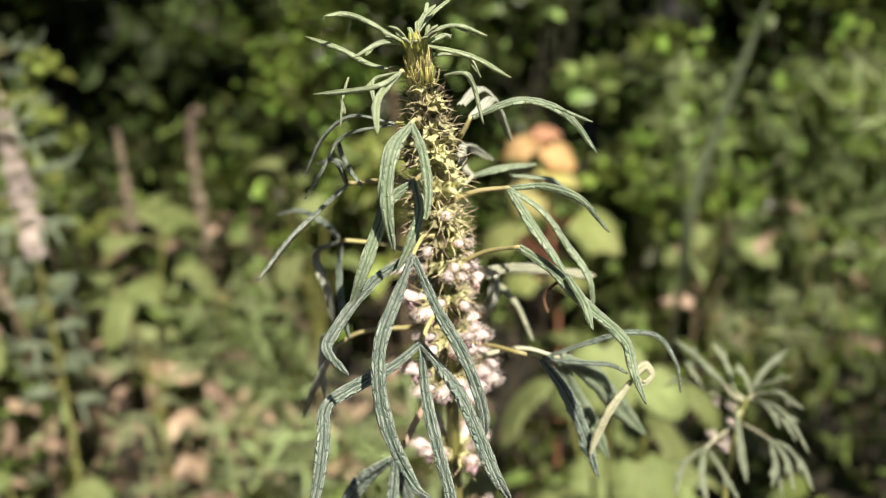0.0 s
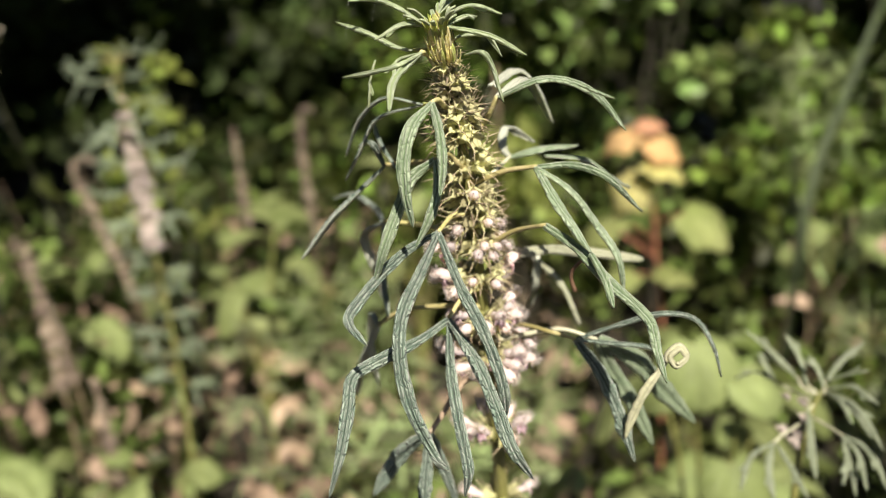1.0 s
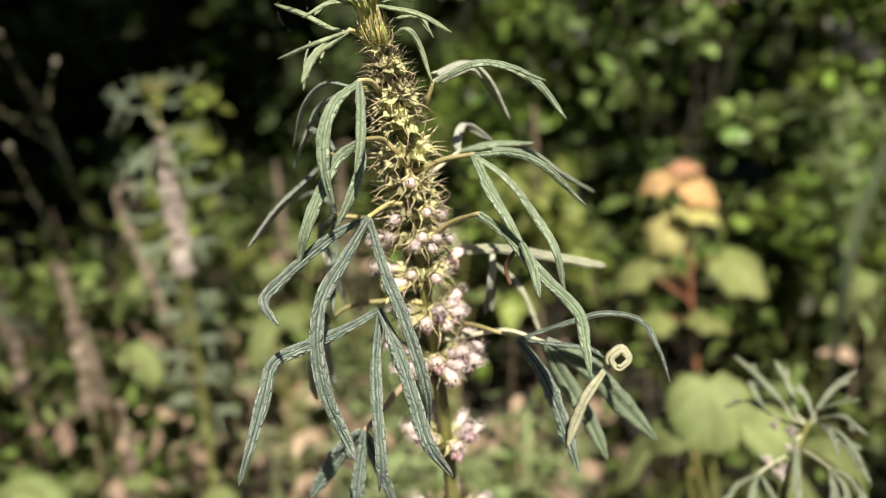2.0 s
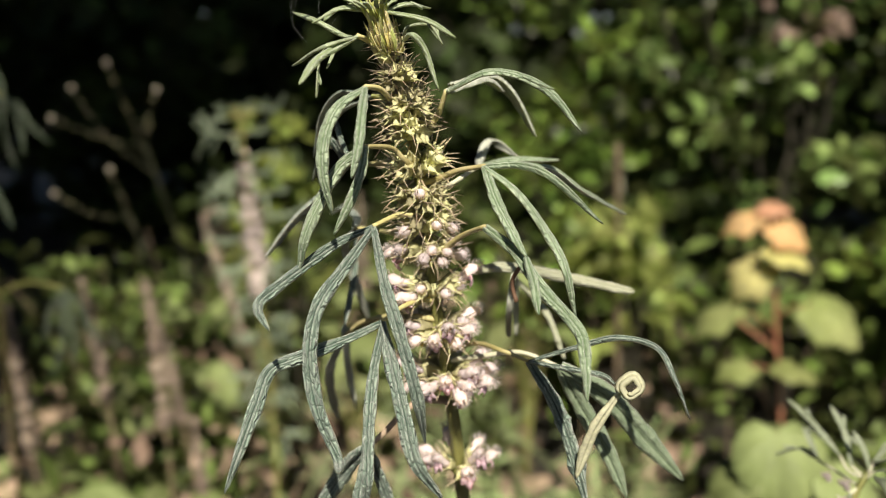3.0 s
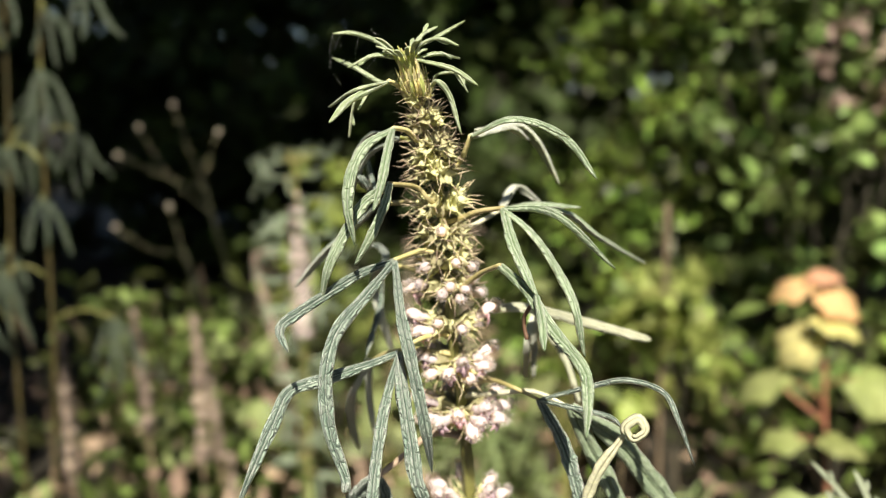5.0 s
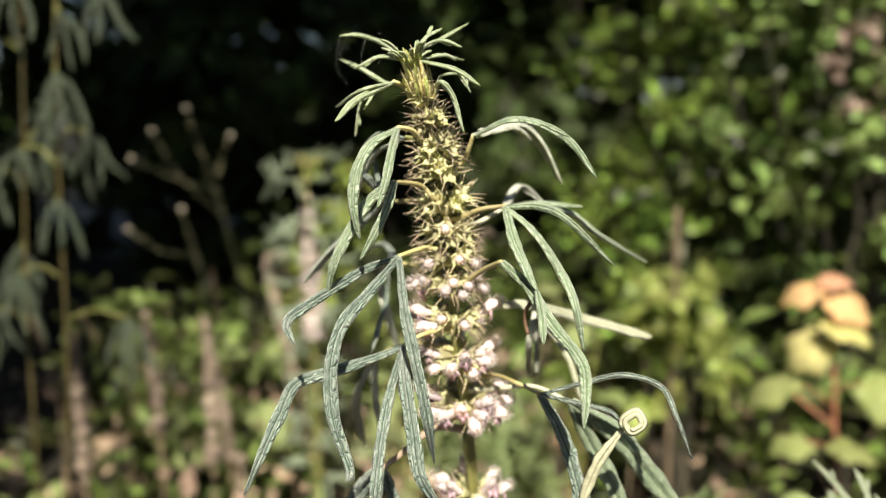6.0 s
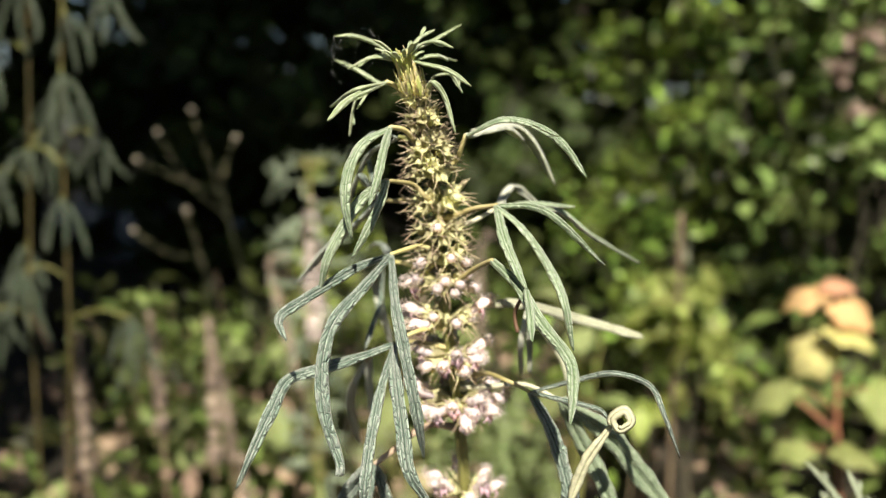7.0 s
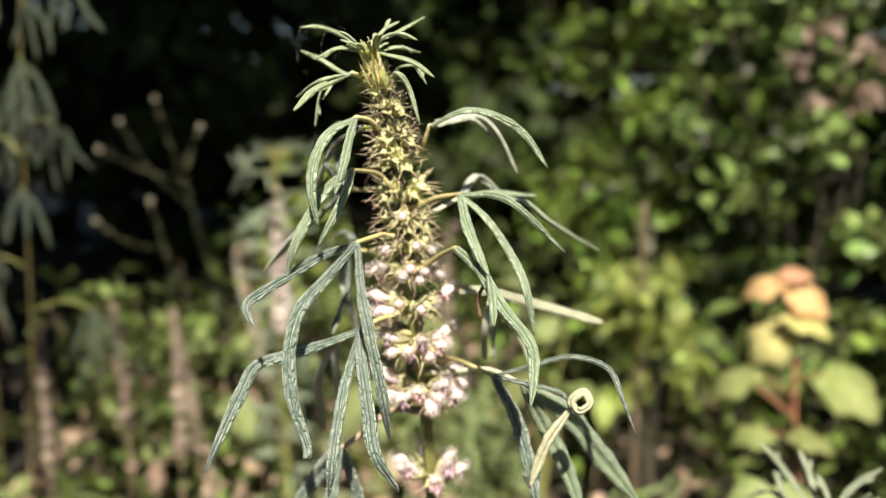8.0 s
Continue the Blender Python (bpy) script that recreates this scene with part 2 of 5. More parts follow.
# olive held very dark, with the shade on the bud twigs painted in
OLIVETWIG = plain("olive_twig", (0.018, 0.02, 0.009), (0.05, 0.052, 0.026), 200, 0.8, 0.5, 0.1)
BUDOLIVE = plain("bud_olive", (0.09, 0.085, 0.045), (0.22, 0.19, 0.12), 200, 0.8, 0.5, 0.3)
# limb tone kept low: the shade inside the bushes is in the colour
DARKTWIG = plain("dark_twig", (0.035, 0.03, 0.022), (0.08, 0.07, 0.05), 200, 0.8, 0.5, 0.1)
DEADPINK = plain("dead_flower_pink", (0.2, 0.13, 0.11), (0.42, 0.31, 0.28), 60, 0.8, 0.5, 0.3, 0.2, True, 0.002)
BUD = plain("dry_bud", (0.24, 0.21, 0.17), (0.42, 0.37, 0.32), 200, 0.8, 0.5, 0.15)


# ---- building blocks ----
def spline(pts, n):
    """n points along a smooth curve through the knots."""
    p = np.array(pts, float)
    if len(p) == 2:
        return p[0] + np.linspace(0, 1, n)[:, None] * (p[1] - p[0])
    ext = np.vstack([2 * p[0] - p[1], p, 2 * p[-1] - p[-2]])
    d = np.maximum(np.linalg.norm(np.diff(ext, axis=0), axis=1) ** 0.5, 1e-6)
    k = np.concatenate([[0], np.cumsum(d)])
    out = []
    for t in np.linspace(k[1], k[-2], n):
        i = min(max(int(np.searchsorted(k, t, side="right")) - 1, 1), len(p) - 1)
        q, kk = ext[i - 1:i + 3], k[i - 1:i + 3]
        a = [(kk[j + 1] - t) / (kk[j + 1] - kk[j]) * q[j] + (t - kk[j]) / (kk[j + 1] - kk[j]) * q[j + 1] for j in range(3)]
        b = [(kk[j + 2] - t) / (kk[j + 2] - kk[j]) * a[j] + (t - kk[j]) / (kk[j + 2] - kk[j]) * a[j + 1] for j in range(2)]
        out.append((kk[2] - t) / (kk[2] - kk[1]) * b[0] + (t - kk[1]) / (kk[2] - kk[1]) * b[1])
    return np.array(out)


def unit(v):
    return v / max(np.linalg.norm(v), 1e-9)


def shell(name, verts, faces, mats, parent=None, slots=None, uvs=None, smooth=True, label="", origin=None):
    """One mesh object from corners and faces; a part where it has a parent, whose place it keeps."""
    me = bpy.data.meshes.new(name)
    me.from_pydata([tuple(v) for v in verts], [], [tuple(f) for f in faces])
    for m in mats:
        me.materials.append(m)
    if slots is not None:
        me.polygons.foreach_set("material_index", slots)
    if smooth:
        me.polygons.foreach_set("use_smooth", [True] * len(me.polygons))
    if uvs is not None:
        layer = me.uv_layers.new(name="UVMap")
        idx = np.zeros(len(me.loops), int)
        me.loops.foreach_get("vertex_index", idx)
        layer.data.foreach_set("uv", np.array(uvs, float)[idx].ravel())
    me.update()
    ob = new(name, me)
    if parent is not None:
        under(ob, parent)
    if label:
        tagged(ob, label)
    return ob


def under(ob, parent):
    """Makes ob a part of parent; a thing's Empty stands at its base, so the part's place is taken back by that."""
    ob.parent = parent
    if parent.type == "EMPTY":
        ob.matrix_parent_inverse = Matrix.Translation(-parent.location)


def empty(name, place, label, category, group=""):
    e = new(name)
    e.empty_display_size = 0.05
    e.location = place
    return tagged(e, label, category, group)


def tube_data(pts, radii, sides=6, square=0.0):
    """Corners and faces of a closed round (or four-ribbed) tube along points."""
    pts = np.array(pts, float)
    t = np.gradient(pts, axis=0)
    up = np.array([0.0, 1.0, 0.0]) if abs(unit(t[0])[2]) > 0.7 else np.array([0.0, 0.0, 1.0])
    a = unit(np.cross(unit(t[0]), up))
    verts, faces = [], []
    for i, (p, r) in enumerate(zip(pts, radii)):
        ti = unit(t[i])
        a = unit(a - ti * (a @ ti))
        b = np.cross(ti, a)
        for k in range(sides):
            ang = 2 * math.pi * k / sides
            rr = r * (1 + square * math.cos(4 * ang))
            verts.append(p + rr * (math.cos(ang) * a + math.sin(ang) * b))
    n = len(pts)
    for i in range(n - 1):
        for k in range(sides):
            k2 = (k + 1) % sides
            faces.append((i * sides + k, i * sides + k2, (i + 1) * sides + k2, (i + 1) * sides + k))
    faces.append(tuple(range(sides))[::-1])
    faces.append(tuple((n - 1) * sides + k for k in range(sides)))
    return verts, faces


def join(*pieces):
    verts, faces, slots = [], [], []
    for slot, (v, f) in pieces:
        o = len(verts)
        verts += list(v)
        faces += [tuple(i + o for i in q) for q in f]
        slots += [slot] * len(f)
    return verts, faces, slots


def blade_data(pts, width, rng, outward=None, roll=0.0, along=36, curl=0.55, ripple=0.07, teeth=0, thick=0.00035, stub=0.4, facing=None, narrowing=0.86):
    """A narrow leaf lobe along knots (metres): grooved midrib, bulging wrinkled halves, turned-down margins, real thickness.
    Returns corners, faces, slots (0 upper face, 1 underside) and UV in mm."""
    c = spline(pts, along)
    t = np.gradient(c, axis=0)
    length = np.linalg.norm(np.diff(c, axis=0), axis=1).sum()
    head = c[-1] - c[0]
    head[2] = 0
    if outward is not None:
        o = np.array(outward, float)
        o[2] = 0
        head = unit(head) * min(1.0, np.linalg.norm(head) / (0.35 * length)) + 0.6 * unit(o)
    if facing is not None:
        head = np.array(facing, float)
    w0 = np.cross([0, 0, 1], unit(head))
    us = np.array([-1.0, -0.82, -0.5, -0.22, 0.0, 0.22, 0.5, 0.82, 1.0])
    dip = np.array([-0.85, -0.2, 0.12, 0.02, -0.55, 0.02, 0.12, -0.2, -0.85])
    ph = rng.uniform(0, 6.28)
    top, bot, uv = [], [], []
    s = 0.0
    for i in range(along):
        v = i / (along - 1)
        if i:
            s += np.linalg.norm(c[i] - c[i - 1])
        ti = unit(t[i])
        w = unit(w0 - ti * (w0 @ ti))
        nrm = np.cross(ti, w)
        r = radians(roll) + 0.22 * math.sin(3.1 * v + ph)
        w, nrm = w * math.cos(r) + nrm * math.sin(r), nrm * math.cos(r) - w * math.sin(r)
        prof = (stub + (1 - stub) * min(1, v / 0.3) ** 0.8) * (1 - max(0, (v - 0.62) / 0.38) ** 2.2 * narrowing)
        half = 0.5 * width * prof * (1 + 0.06 * math.sin(17 * v + ph) + 0.05 * math.sin(41 * v + 2 * ph))
        if i == along - 1:
            half *= 0.35
        for u, d in zip(us, dip):
            edge = 1.0
            if teeth and abs(u) == 1 and v > 0.45:
                edge = 1 + 0.45 * max(0, math.sin(teeth * 2 * math.pi * v)) ** 2
            bulge = ripple * width * abs(math.sin(length / width * 2.1 * math.pi * v - 1.6 * abs(u) + (0.8 if u > 0 else 0))) * (1 - abs(u)) ** 0.5 * (abs(u) > 0.1)
            p = c[i] + w * (half * u * edge * (1 - 0.12 * curl * (abs(u) > 0.9))) + nrm * (curl * half * d + bulge)
            top.append(p)
            bot.append(p - nrm * thick)
            uv.append((u * half * 1000, s * 1000))
    m = len(us)
    n = along * m
    verts, faces, slots = top + bot, [], []
    for i in range(along - 1):
        for k in range(m - 1):
            a = i * m + k
            faces.append((a, a + m, a + m + 1, a + 1))
            slots.append(0)
            faces.append((n + a, n + a + 1, n + a + m + 1, n + a + m))
            slots.append(1)
        for k in (0, m - 1):
            a = i * m + k
            q = (a, a + m, n + a + m, n + a)
            faces.append(q if k else q[::-1])
            slots.append(1)
    for i in (0, along - 1):
        for k in range(m - 1):
            a = i * m + k
            q = (a, a + 1, n + a + 1, n + a)
            faces.append(q if i == 0 else q[::-1])
            slots.append(0)
    off = rng.uniform(0, 500)
    uv = [(x, y + off) for x, y in uv]
    return verts, faces, slots, uv + uv


def leaves_mesh(name, spots, size, mat, parent, rng, shape=0.55, fold=0.25, droop=0.35, face=None, label="", kind="stuff", spread=0.7, far=False):
    """Many small leaves in one mesh: each an oval of twelve corners, folded on its midrib and bent. spots: their places; face: the way most of them look."""
    verts, faces = [], []
    prof = [(0.0, 0.06), (0.22, 0.75), (0.5, 1.0), (0.78, 0.62), (1.0, 0.04)]
    if far:
        prof = [(0.0, 0.1), (0.45, 1.0), (1.0, 0.05)]
    for p in spots:
        s = size * (0.55 + 1.15 * rng.uniform() ** 2)
        nrm = unit(rng.normal(0, spread, 3) + (np.array([0, -0.35, 0.8]) if face is None else np.array(face)))
        d = unit(np.cross(nrm, rng.normal(0, 1, 3)))
        w = np.cross(nrm, d)
        o = len(verts)
        for v, h in prof:
            c = np.array(p) + d * s * (v - 0.3) - nrm * s * droop * v * v
            hw = 0.5 * s * shape * h
            verts += [c - w * hw + nrm * hw * fold, c, c + w * hw + nrm * hw * fold]
        for i in range(len(prof) - 1):
            a = o + 3 * i
            faces += [(a, a + 1, a + 4, a + 3), (a + 1, a + 2, a + 5, a + 4)]
    ob = shell(name, verts, faces, [mat], parent, label=label)
    return tagged(ob, kind=kind) if kind else ob


# ---- ground: one sheet to the horizon ----
def ground_height(x, y):
    return 0.03 * noise.noise(Vector((x * 0.8, y * 0.8, 0))) + 0.012 * noise.noise(Vector((x * 4, y * 4, 3)))


def make_ground():
    rings = [0.0] + [0.25 * 1.135 ** i for i in range(52)]
    sides = 72
    verts, faces = [(0, 1, ground_height(0, 1))], []
    for r in rings[1:]:
        for k in range(sides):
            a = 2 * math.pi * k / sides
            x, y = r * math.cos(a), 1 + r * math.sin(a)
            verts.append((x, y, ground_height(x, y)))
    for k in range(sides):
        faces.append((0, 1 + k, 1 + (k + 1) % sides))
    for i in range(len(rings) - 2):
        for k in range(sides):
            a, b = 1 + i * sides + k, 1 + i * sides + (k + 1) % sides
            faces.append((a, a + sides, b + sides, b))
    tagged(shell("ground", verts, faces, [GROUND]), "soil under dry leaf litter, darkened for shade", "ground", kind="structure")


make_ground()

# ---- the flowering motherwort ----
DATUM = np.array([0.0, 0.24, 0.9])
rng = np.random.default_rng(11)
AXIS = [(14, 52, -900), (11, 46, -500), (7, 34, -190), (4.5, 20, -75), (3.6, 11.5, -32), (2.9, 6.0, -12.9), (-2.0, -3.0, 55), (-5.1, -17.0, 84.6)]


def mm(p):
    return DATUM + np.array(p, float) / 1000


STEMLINE = spline([mm(p) for p in AXIS], 160)


def on_stem(z):
    """The point and direction of the stem at height z (metres)."""
    i = int(np.argmin(abs(STEMLINE[:, 2] - z)))
    j = min(max(i, 1), len(STEMLINE) - 2)
    return STEMLINE[i], unit(STEMLINE[j + 1] - STEMLINE[j - 1])


plant = empty("motherwort", tuple(STEMLINE[0]), "tall flowering motherwort with drooping narrow leaves and spiny whorls", "plant")
v, f = tube_data(STEMLINE, np.linspace(0.0042, 0.0011, 160), 16, 0.14)
shell("stem", v, f, [STEM], plant, label="four-ribbed olive green stem")


def leaf_of_plant(stalk, kind, lobes):
    """A leaf on its stalk, with the lobes as its own blades. Knots in mm from DATUM, widths in mm."""
    first = mm(stalk[0] if stalk else lobes[0][2][0])
    root, _ = on_stem(first[2] - 0.002)
    if stalk:
        line = [mm(p) for p in stalk]
        if np.linalg.norm(line[0] - root) > 0.003:
            line = [root] + line
    else:
        line = [root, first]
    c = spline(line, 16)
    r0 = 0.0011 if kind == "worn" else 0.00075 if stalk else 0.00065
    v, f = tube_data(c, np.linspace(r0 * 1.3, r0 * 0.8, 16), 8, 0.12)
    leaf = shell("leaf", v, f, [STALKTAN if kind == "worn" else STALKPALE if kind in ("white", "cream", "back") else STALK if stalk else TIPGREEN], plant)
    end = c[-1]
    for width, roll, knots, *own in lobes:
        k = [mm(p) for p in knots]
        if np.linalg.norm(k[0] - end) < 0.009:
            k[0] = end
        v, f, s, uv = blade_data(k, width * (0.78 if kind == "young" else 0.76 if kind in ("old", "worn") else 0.82) / 1000, rng, outward=k[0] - on_stem(k[0][2])[0], roll=0 if roll == "front" else roll, facing=(0.25, -1, 0) if roll == "front" else None, along=44 if width > 3 else 30, teeth=3 if 5.9 < width < 7 else 0, stub=0.62 if kind == "mid" else 0.45, narrowing=0.4 if kind == "cream" else 0.86)
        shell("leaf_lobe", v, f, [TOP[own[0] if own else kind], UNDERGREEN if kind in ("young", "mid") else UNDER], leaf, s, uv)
        c = spline(k, 24)
        long = np.linalg.norm(np.diff(c, axis=0), axis=1).sum()
        if kind == "young" and 0.011 < long < 0.02:
            for at, side in ((12, 1 if long > 0.018 else -1),):
                d = unit(c[at + 2] - c[at])
                w = unit(np.cross(d, [0.15, -1, 0.2])) * side
                ln = long * rng.uniform(0.24, 0.32)
                v, f, s, uv = blade_data([c[at], c[at] + d * 0.6 * ln + w * 0.2 * ln, c[at] + d * ln + w * 0.36 * ln], 0.0011, rng, facing=(0.25, -1, 0), along=12)
                shell("leaf_lobe", v, f, [TOP["young"], TOP["young"]], leaf, s, uv)
    return leaf


leaf_of_plant([(-6.0, -12.8, 71.4), (-8.1, -14.1, 75.1), (-8.9, -20.3, 76.7)], "young", [
    (2.2, -30, [(-13.1, -15.5, 77.2), (-14.2, -28.4, 74.5), (-34.3, -10.4, 69.5)]),
    (2.8, -20, [(-10.9, -24.2, 76.3), (-14.2, -32.8, 71.4), (-13.7, -45.4, 64.9)]),
    (1.6, 0, [(-11.7, -18.7, 76.4), (-16.7, -16.7, 74.3), (-16.1, -25.2, 68.6)]),
    (1.4, 0, [(-24.3, -10.0, 74.1), (-26.0, -10.4, 69.3), (-27.3, -10.5, 60.3)]),
])
leaf_of_plant(None, "young", [
    (2.2, -30, [(-9.3, -12.3, 83.9), (-18.8, -5.6, 89.1), (-24.7, -13.6, 91.4), (-29.1, -16.3, 90.8)]),
])
leaf_of_plant(None, "young", [
    (2.0, -30, [(-8.6, -14.2, 83.5), (-14.0, -19.1, 84.3), (-21.5, -21.5, 80.5)]),
])
leaf_of_plant(None, "young", [
    (2.2, -30, [(-12.6, -11.8, 76.6), (-18.0, -9.3, 77.7), (-25.4, -10.1, 81.7), (-36.4, -4.3, 84.9)]),
])
leaf_of_plant(None, "young", [
    (1.9, 20, [(-5.4, -13.5, 85.6), (-2.7, -10.5, 90.7), (0.4, -6.8, 93.0)]),
])
leaf_of_plant(None, "young", [
    (1.6, 20, [(-4.5, -13.8, 86.2), (-1.4, -5.0, 90.0), (6.0, 0.7, 95.3)]),
])
leaf_of_plant(None, "young", [
    (1.9, 30, [(-2.7, -17.0, 84.4), (1.5, -18.6, 87.7), (6.2, -19.1, 88.4), (13.6, -23.2, 85.8)]),
])
leaf_of_plant(None, "young", [
    (1.7, 30, [(-2.5, -15.9, 83.1), (1.6, -11.7, 85.0), (4.8, 0.6, 84.4)]),
    (1.9, 30, [(3.1, -14.9, 84.6), (10.0, -18.5, 80.2), (19.9, -24.7, 75.2)]),
    (1.7, 0, [(3.8, -12.3, 83.8), (8.9, -14.5, 80.2), (12.6, -12.7, 73.8)]),
])
leaf_of_plant(None, "young", [
    (1.7, 0, [(-4.4, 0.4, 74.6), (-0.7, -4.8, 79.3), (9.3, -9.0, 79.1), (10.9, -10.9, 76.2)]),
    (2.2, 0, [(2.6, -16.5, 75.3), (8.2, -24.2, 76.6), (10.4, -21.6, 73.2), (13.1, -18.6, 62.0)]),
])
leaf_of_plant([(5.1, -0.6, 52.9), (10.2, -3.7, 61.6)], "mid", [
    (3.6, 35, [(12.6, -4.3, 64.0), (22.9, -6.0, 66.8), (32.4, -3.2, 65.1), (40.0, -0.8, 60.1), (47.7, -0.2, 49.8)]),
    (1.4, 0, [(33.9, -10.4, 65.3), (43.2, -16.1, 61.9)]),
    (5.4, 10, [(7.3, 9.7, 63.2), (14.4, 32.3, 64.9), (19.5, 37.4, 59.0), (25.8, 43.3, 44.6)], "white"),
    (4.6, 10, [(14.4, -5.3, 63.4), (16.6, 13.3, 64.5), (18.6, 28.3, 60.0)], "white"),
])
leaf_of_plant([(3.3, 0.9, 35.0), (11.7, -1.1, 38.5), (21.5, -4.8, 40.6)], "mid", [
    (4.4, 0, [(20.8, -3.0, 39.4), (27.3, -13.8, 32.5), (32.6, -18.8, 25.6), (37.2, -21.3, 18.7)]),
    (4.4, 0, [(21.7, -4.2, 39.7), (31.3, -7.5, 34.3), (39.6, -5.6, 22.6), (45.6, -10.4, 14.1), (47.9, -7.7, -0.7)]),
    (3.0, 30, [(20.5, -3.7, 40.2), (31.8, -5.2, 41.2), (40.8, -10.9, 39.4), (53.5, 3.4, 23.7)]),
])
leaf_of_plant([(4.3, 15.0, 32.0), (11.5, 24.8, 37.2)], "white", [
    (3.8, 10, [(11.5, 25.0, 37.6), (21.7, 28.7, 39.1), (34.3, 39.1, 37.6)], "mid"),
    (4.4, 10, [(23.2, 14.8, 39.7), (36.2, 17.2, 37.7), (42.7, 20.4, 32.3), (54.1, 58.5, 16.8)], "pale"),
    (4.0, 0, [(11.6, 23.3, 37.5), (8.5, 35.3, 38.8), (9.3, 45.7, 43.4), (19.5, 42.6, 38.2)]),
])
leaf_of_plant([(5.1, 1.3, 13.2), (13.3, -3.2, 19.6), (23.8, -14.1, 25.2)], "mid", [
    (4.4, 20, [(21.3, -8.9, 24.0), (32.7, -18.3, 20.0), (42.1, -24.8, 11.5), (53.1, -30.6, 2.1), (55.0, -34.3, -5.3), (56.5, -42.8, -10.7)]),
    (3.2, 0, [(37.0, -21.7, 19.0), (41.0, -29.6, 13.5), (42.8, -33.5, 7.2)]),
])
leaf_of_plant(None, "cream", [
    (5.0, 45, [(9.9, 19.0, 3.5), (18.8, 19.9, 5.8), (36.2, 41.8, -2.2), (58.6, 49.5, -8.4)]),
    (2.8, 0, [(20.0, 35.7, 1.2), (19.8, 30.4, -8.5), (14.9, 46.5, -27.1)]),
    (2.8, 0, [(21.1, 32.9, 1.7), (19.3, 40.2, -5.7), (16.7, 50.7, -27.8)]),
    (3.0, 30, [(15.1, 56.2, -7.3), (28.3, 49.6, -18.1), (35.5, 46.4, -33.9)]),
])
leaf_of_plant([(11.7, 10.0, -17.8), (25.0, -2.1, -14.7), (32.7, -0.7, -17.8)], "old", [
    (2.6, 30, [(32.3, -1.5, -17.7), (46.8, -2.5, -11.5), (59.5, -5.1, -6.5), (70.2, -3.4, -9.4), (75.1, -6.1, -16.8), (79.3, 0.0, -31.2)]),
    (2.4, 20, [(33.5, -0.4, -18.0), (46.5, -4.4, -17.4), (55.2, -3.5, -18.7), (59.4, -8.6, -19.4)]),
    (6.0, "front", [(32.7, 0.6, -18.6), (40.3, -3.1, -28.0), (46.5, -5.5, -41.5), (52.0, -9.0, -58.0)]),
])
leaf_of_plant([(16.0, 11.5, -22.0), (28.0, 10.5, -19.5), (40.1, 9.1, -22.5)], "back", [
    (9.5, "front", [(40.1, 9.1, -23.5), (54.7, 18.8, -36.2), (65.4, 25.6, -51.2), (77.4, 31.3, -66.8)], "pale"),
    (7.5, "front", [(37.2, 5.5, -21.8), (45.6, 16.2, -37.8), (53.9, 17.3, -53.0), (60.6, 17.1, -67.9)], "pale"),
])
leaf_of_plant([(-4.5, -6.8, 58.6), (-5.7, -13.9, 62.5), (-6.3, -22.6, 63.5)], "mid", [
    (4.4, 0, [(-7.0, -21.3, 63.4), (-10.6, -31.7, 58.9), (-12.6, -36.9, 50.2), (-12.6, -38.3, 41.3), (-11.3, -36.4, 31.7)]),
    (3.4, 0, [(-6.1, -23.6, 63.6), (-3.2, -32.4, 57.9), (-2.0, -39.2, 48.9), (-2.6, -42.1, 41.8)]),
    (2.8, 0, [(-7.5, -21.1, 63.3), (-12.4, -27.9, 58.8), (-14.0, -35.5, 51.7), (-15.0, -35.6, 44.5)]),
])
leaf_of_plant([(-1.7, -7.9, 42.5), (-3.7, -9.8, 45.5), (-6.1, -25.0, 47.9)], "mid", [
    (4.6, -25, [(-6.7, -23.7, 47.5), (-12.7, -26.5, 43.4), (-16.5, -31.8, 35.2), (-20.8, -35.2, 24.4), (-24.4, -32.7, 14.0)]),
    (3.6, 0, [(-5.3, -21.1, 47.4), (-4.6, -32.1, 42.4), (-6.1, -35.2, 36.2), (-10.8, -37.0, 26.2)]),
])
leaf_of_plant([(-6.8, 1.6, 40.6), (-20.9, 13.6, 38.4), (-28.7, 11.5, 38.3)], "old", [
    (5.0, 0, [(-28.0, 12.7, 39.8), (-37.7, 13.4, 30.3), (-48.2, 10.6, 20.8), (-59.1, 7.5, 7.2)]),
    (3.4, 0, [(-26.1, 5.9, 39.4), (-30.2, 4.0, 47.3), (-39.9, 22.7, 42.5)]),
    (2.6, 0, [(-23.3, 3.9, 39.3), (-28.8, 8.0, 47.7), (-30.3, 8.6, 52.9)]),
])
leaf_of_plant(None, "old", [
    (2.6, 0, [(-11.6, -6.4, 60.5), (-25.1, 1.5, 61.6), (-34.1, 6.8, 55.3), (-42.9, 15.9, 40.3)]),
    (2.8, 0, [(-16.9, -1.9, 61.0), (-29.5, 5.8, 54.1), (-36.1, 7.9, 43.6), (-43.2, 14.5, 32.5)]),
])
leaf_of_plant([(-16.2, 18.8, 14.8), (-33.8, 25.3, 15.0)], "old", [
    (4.6, 0, [(-32.0, 22.4, 16.1), (-45.9, 42.5, 3.6), (-42.7, 44.0, -10.6), (-42.6, 54.9, -28.6)]),
    (4.0, 0, [(-32.3, 24.2, 14.2), (-41.0, 43.6, 15.5), (-53.1, 58.5, 16.4), (-65.1, 70.3, 11.0)]),
    (3.4, 0, [(-34.2, 27.0, 14.6), (-35.8, 27.7, 0.1), (-33.8, 18.0, -7.7), (-30.0, 5.5, -14.0)]),
])
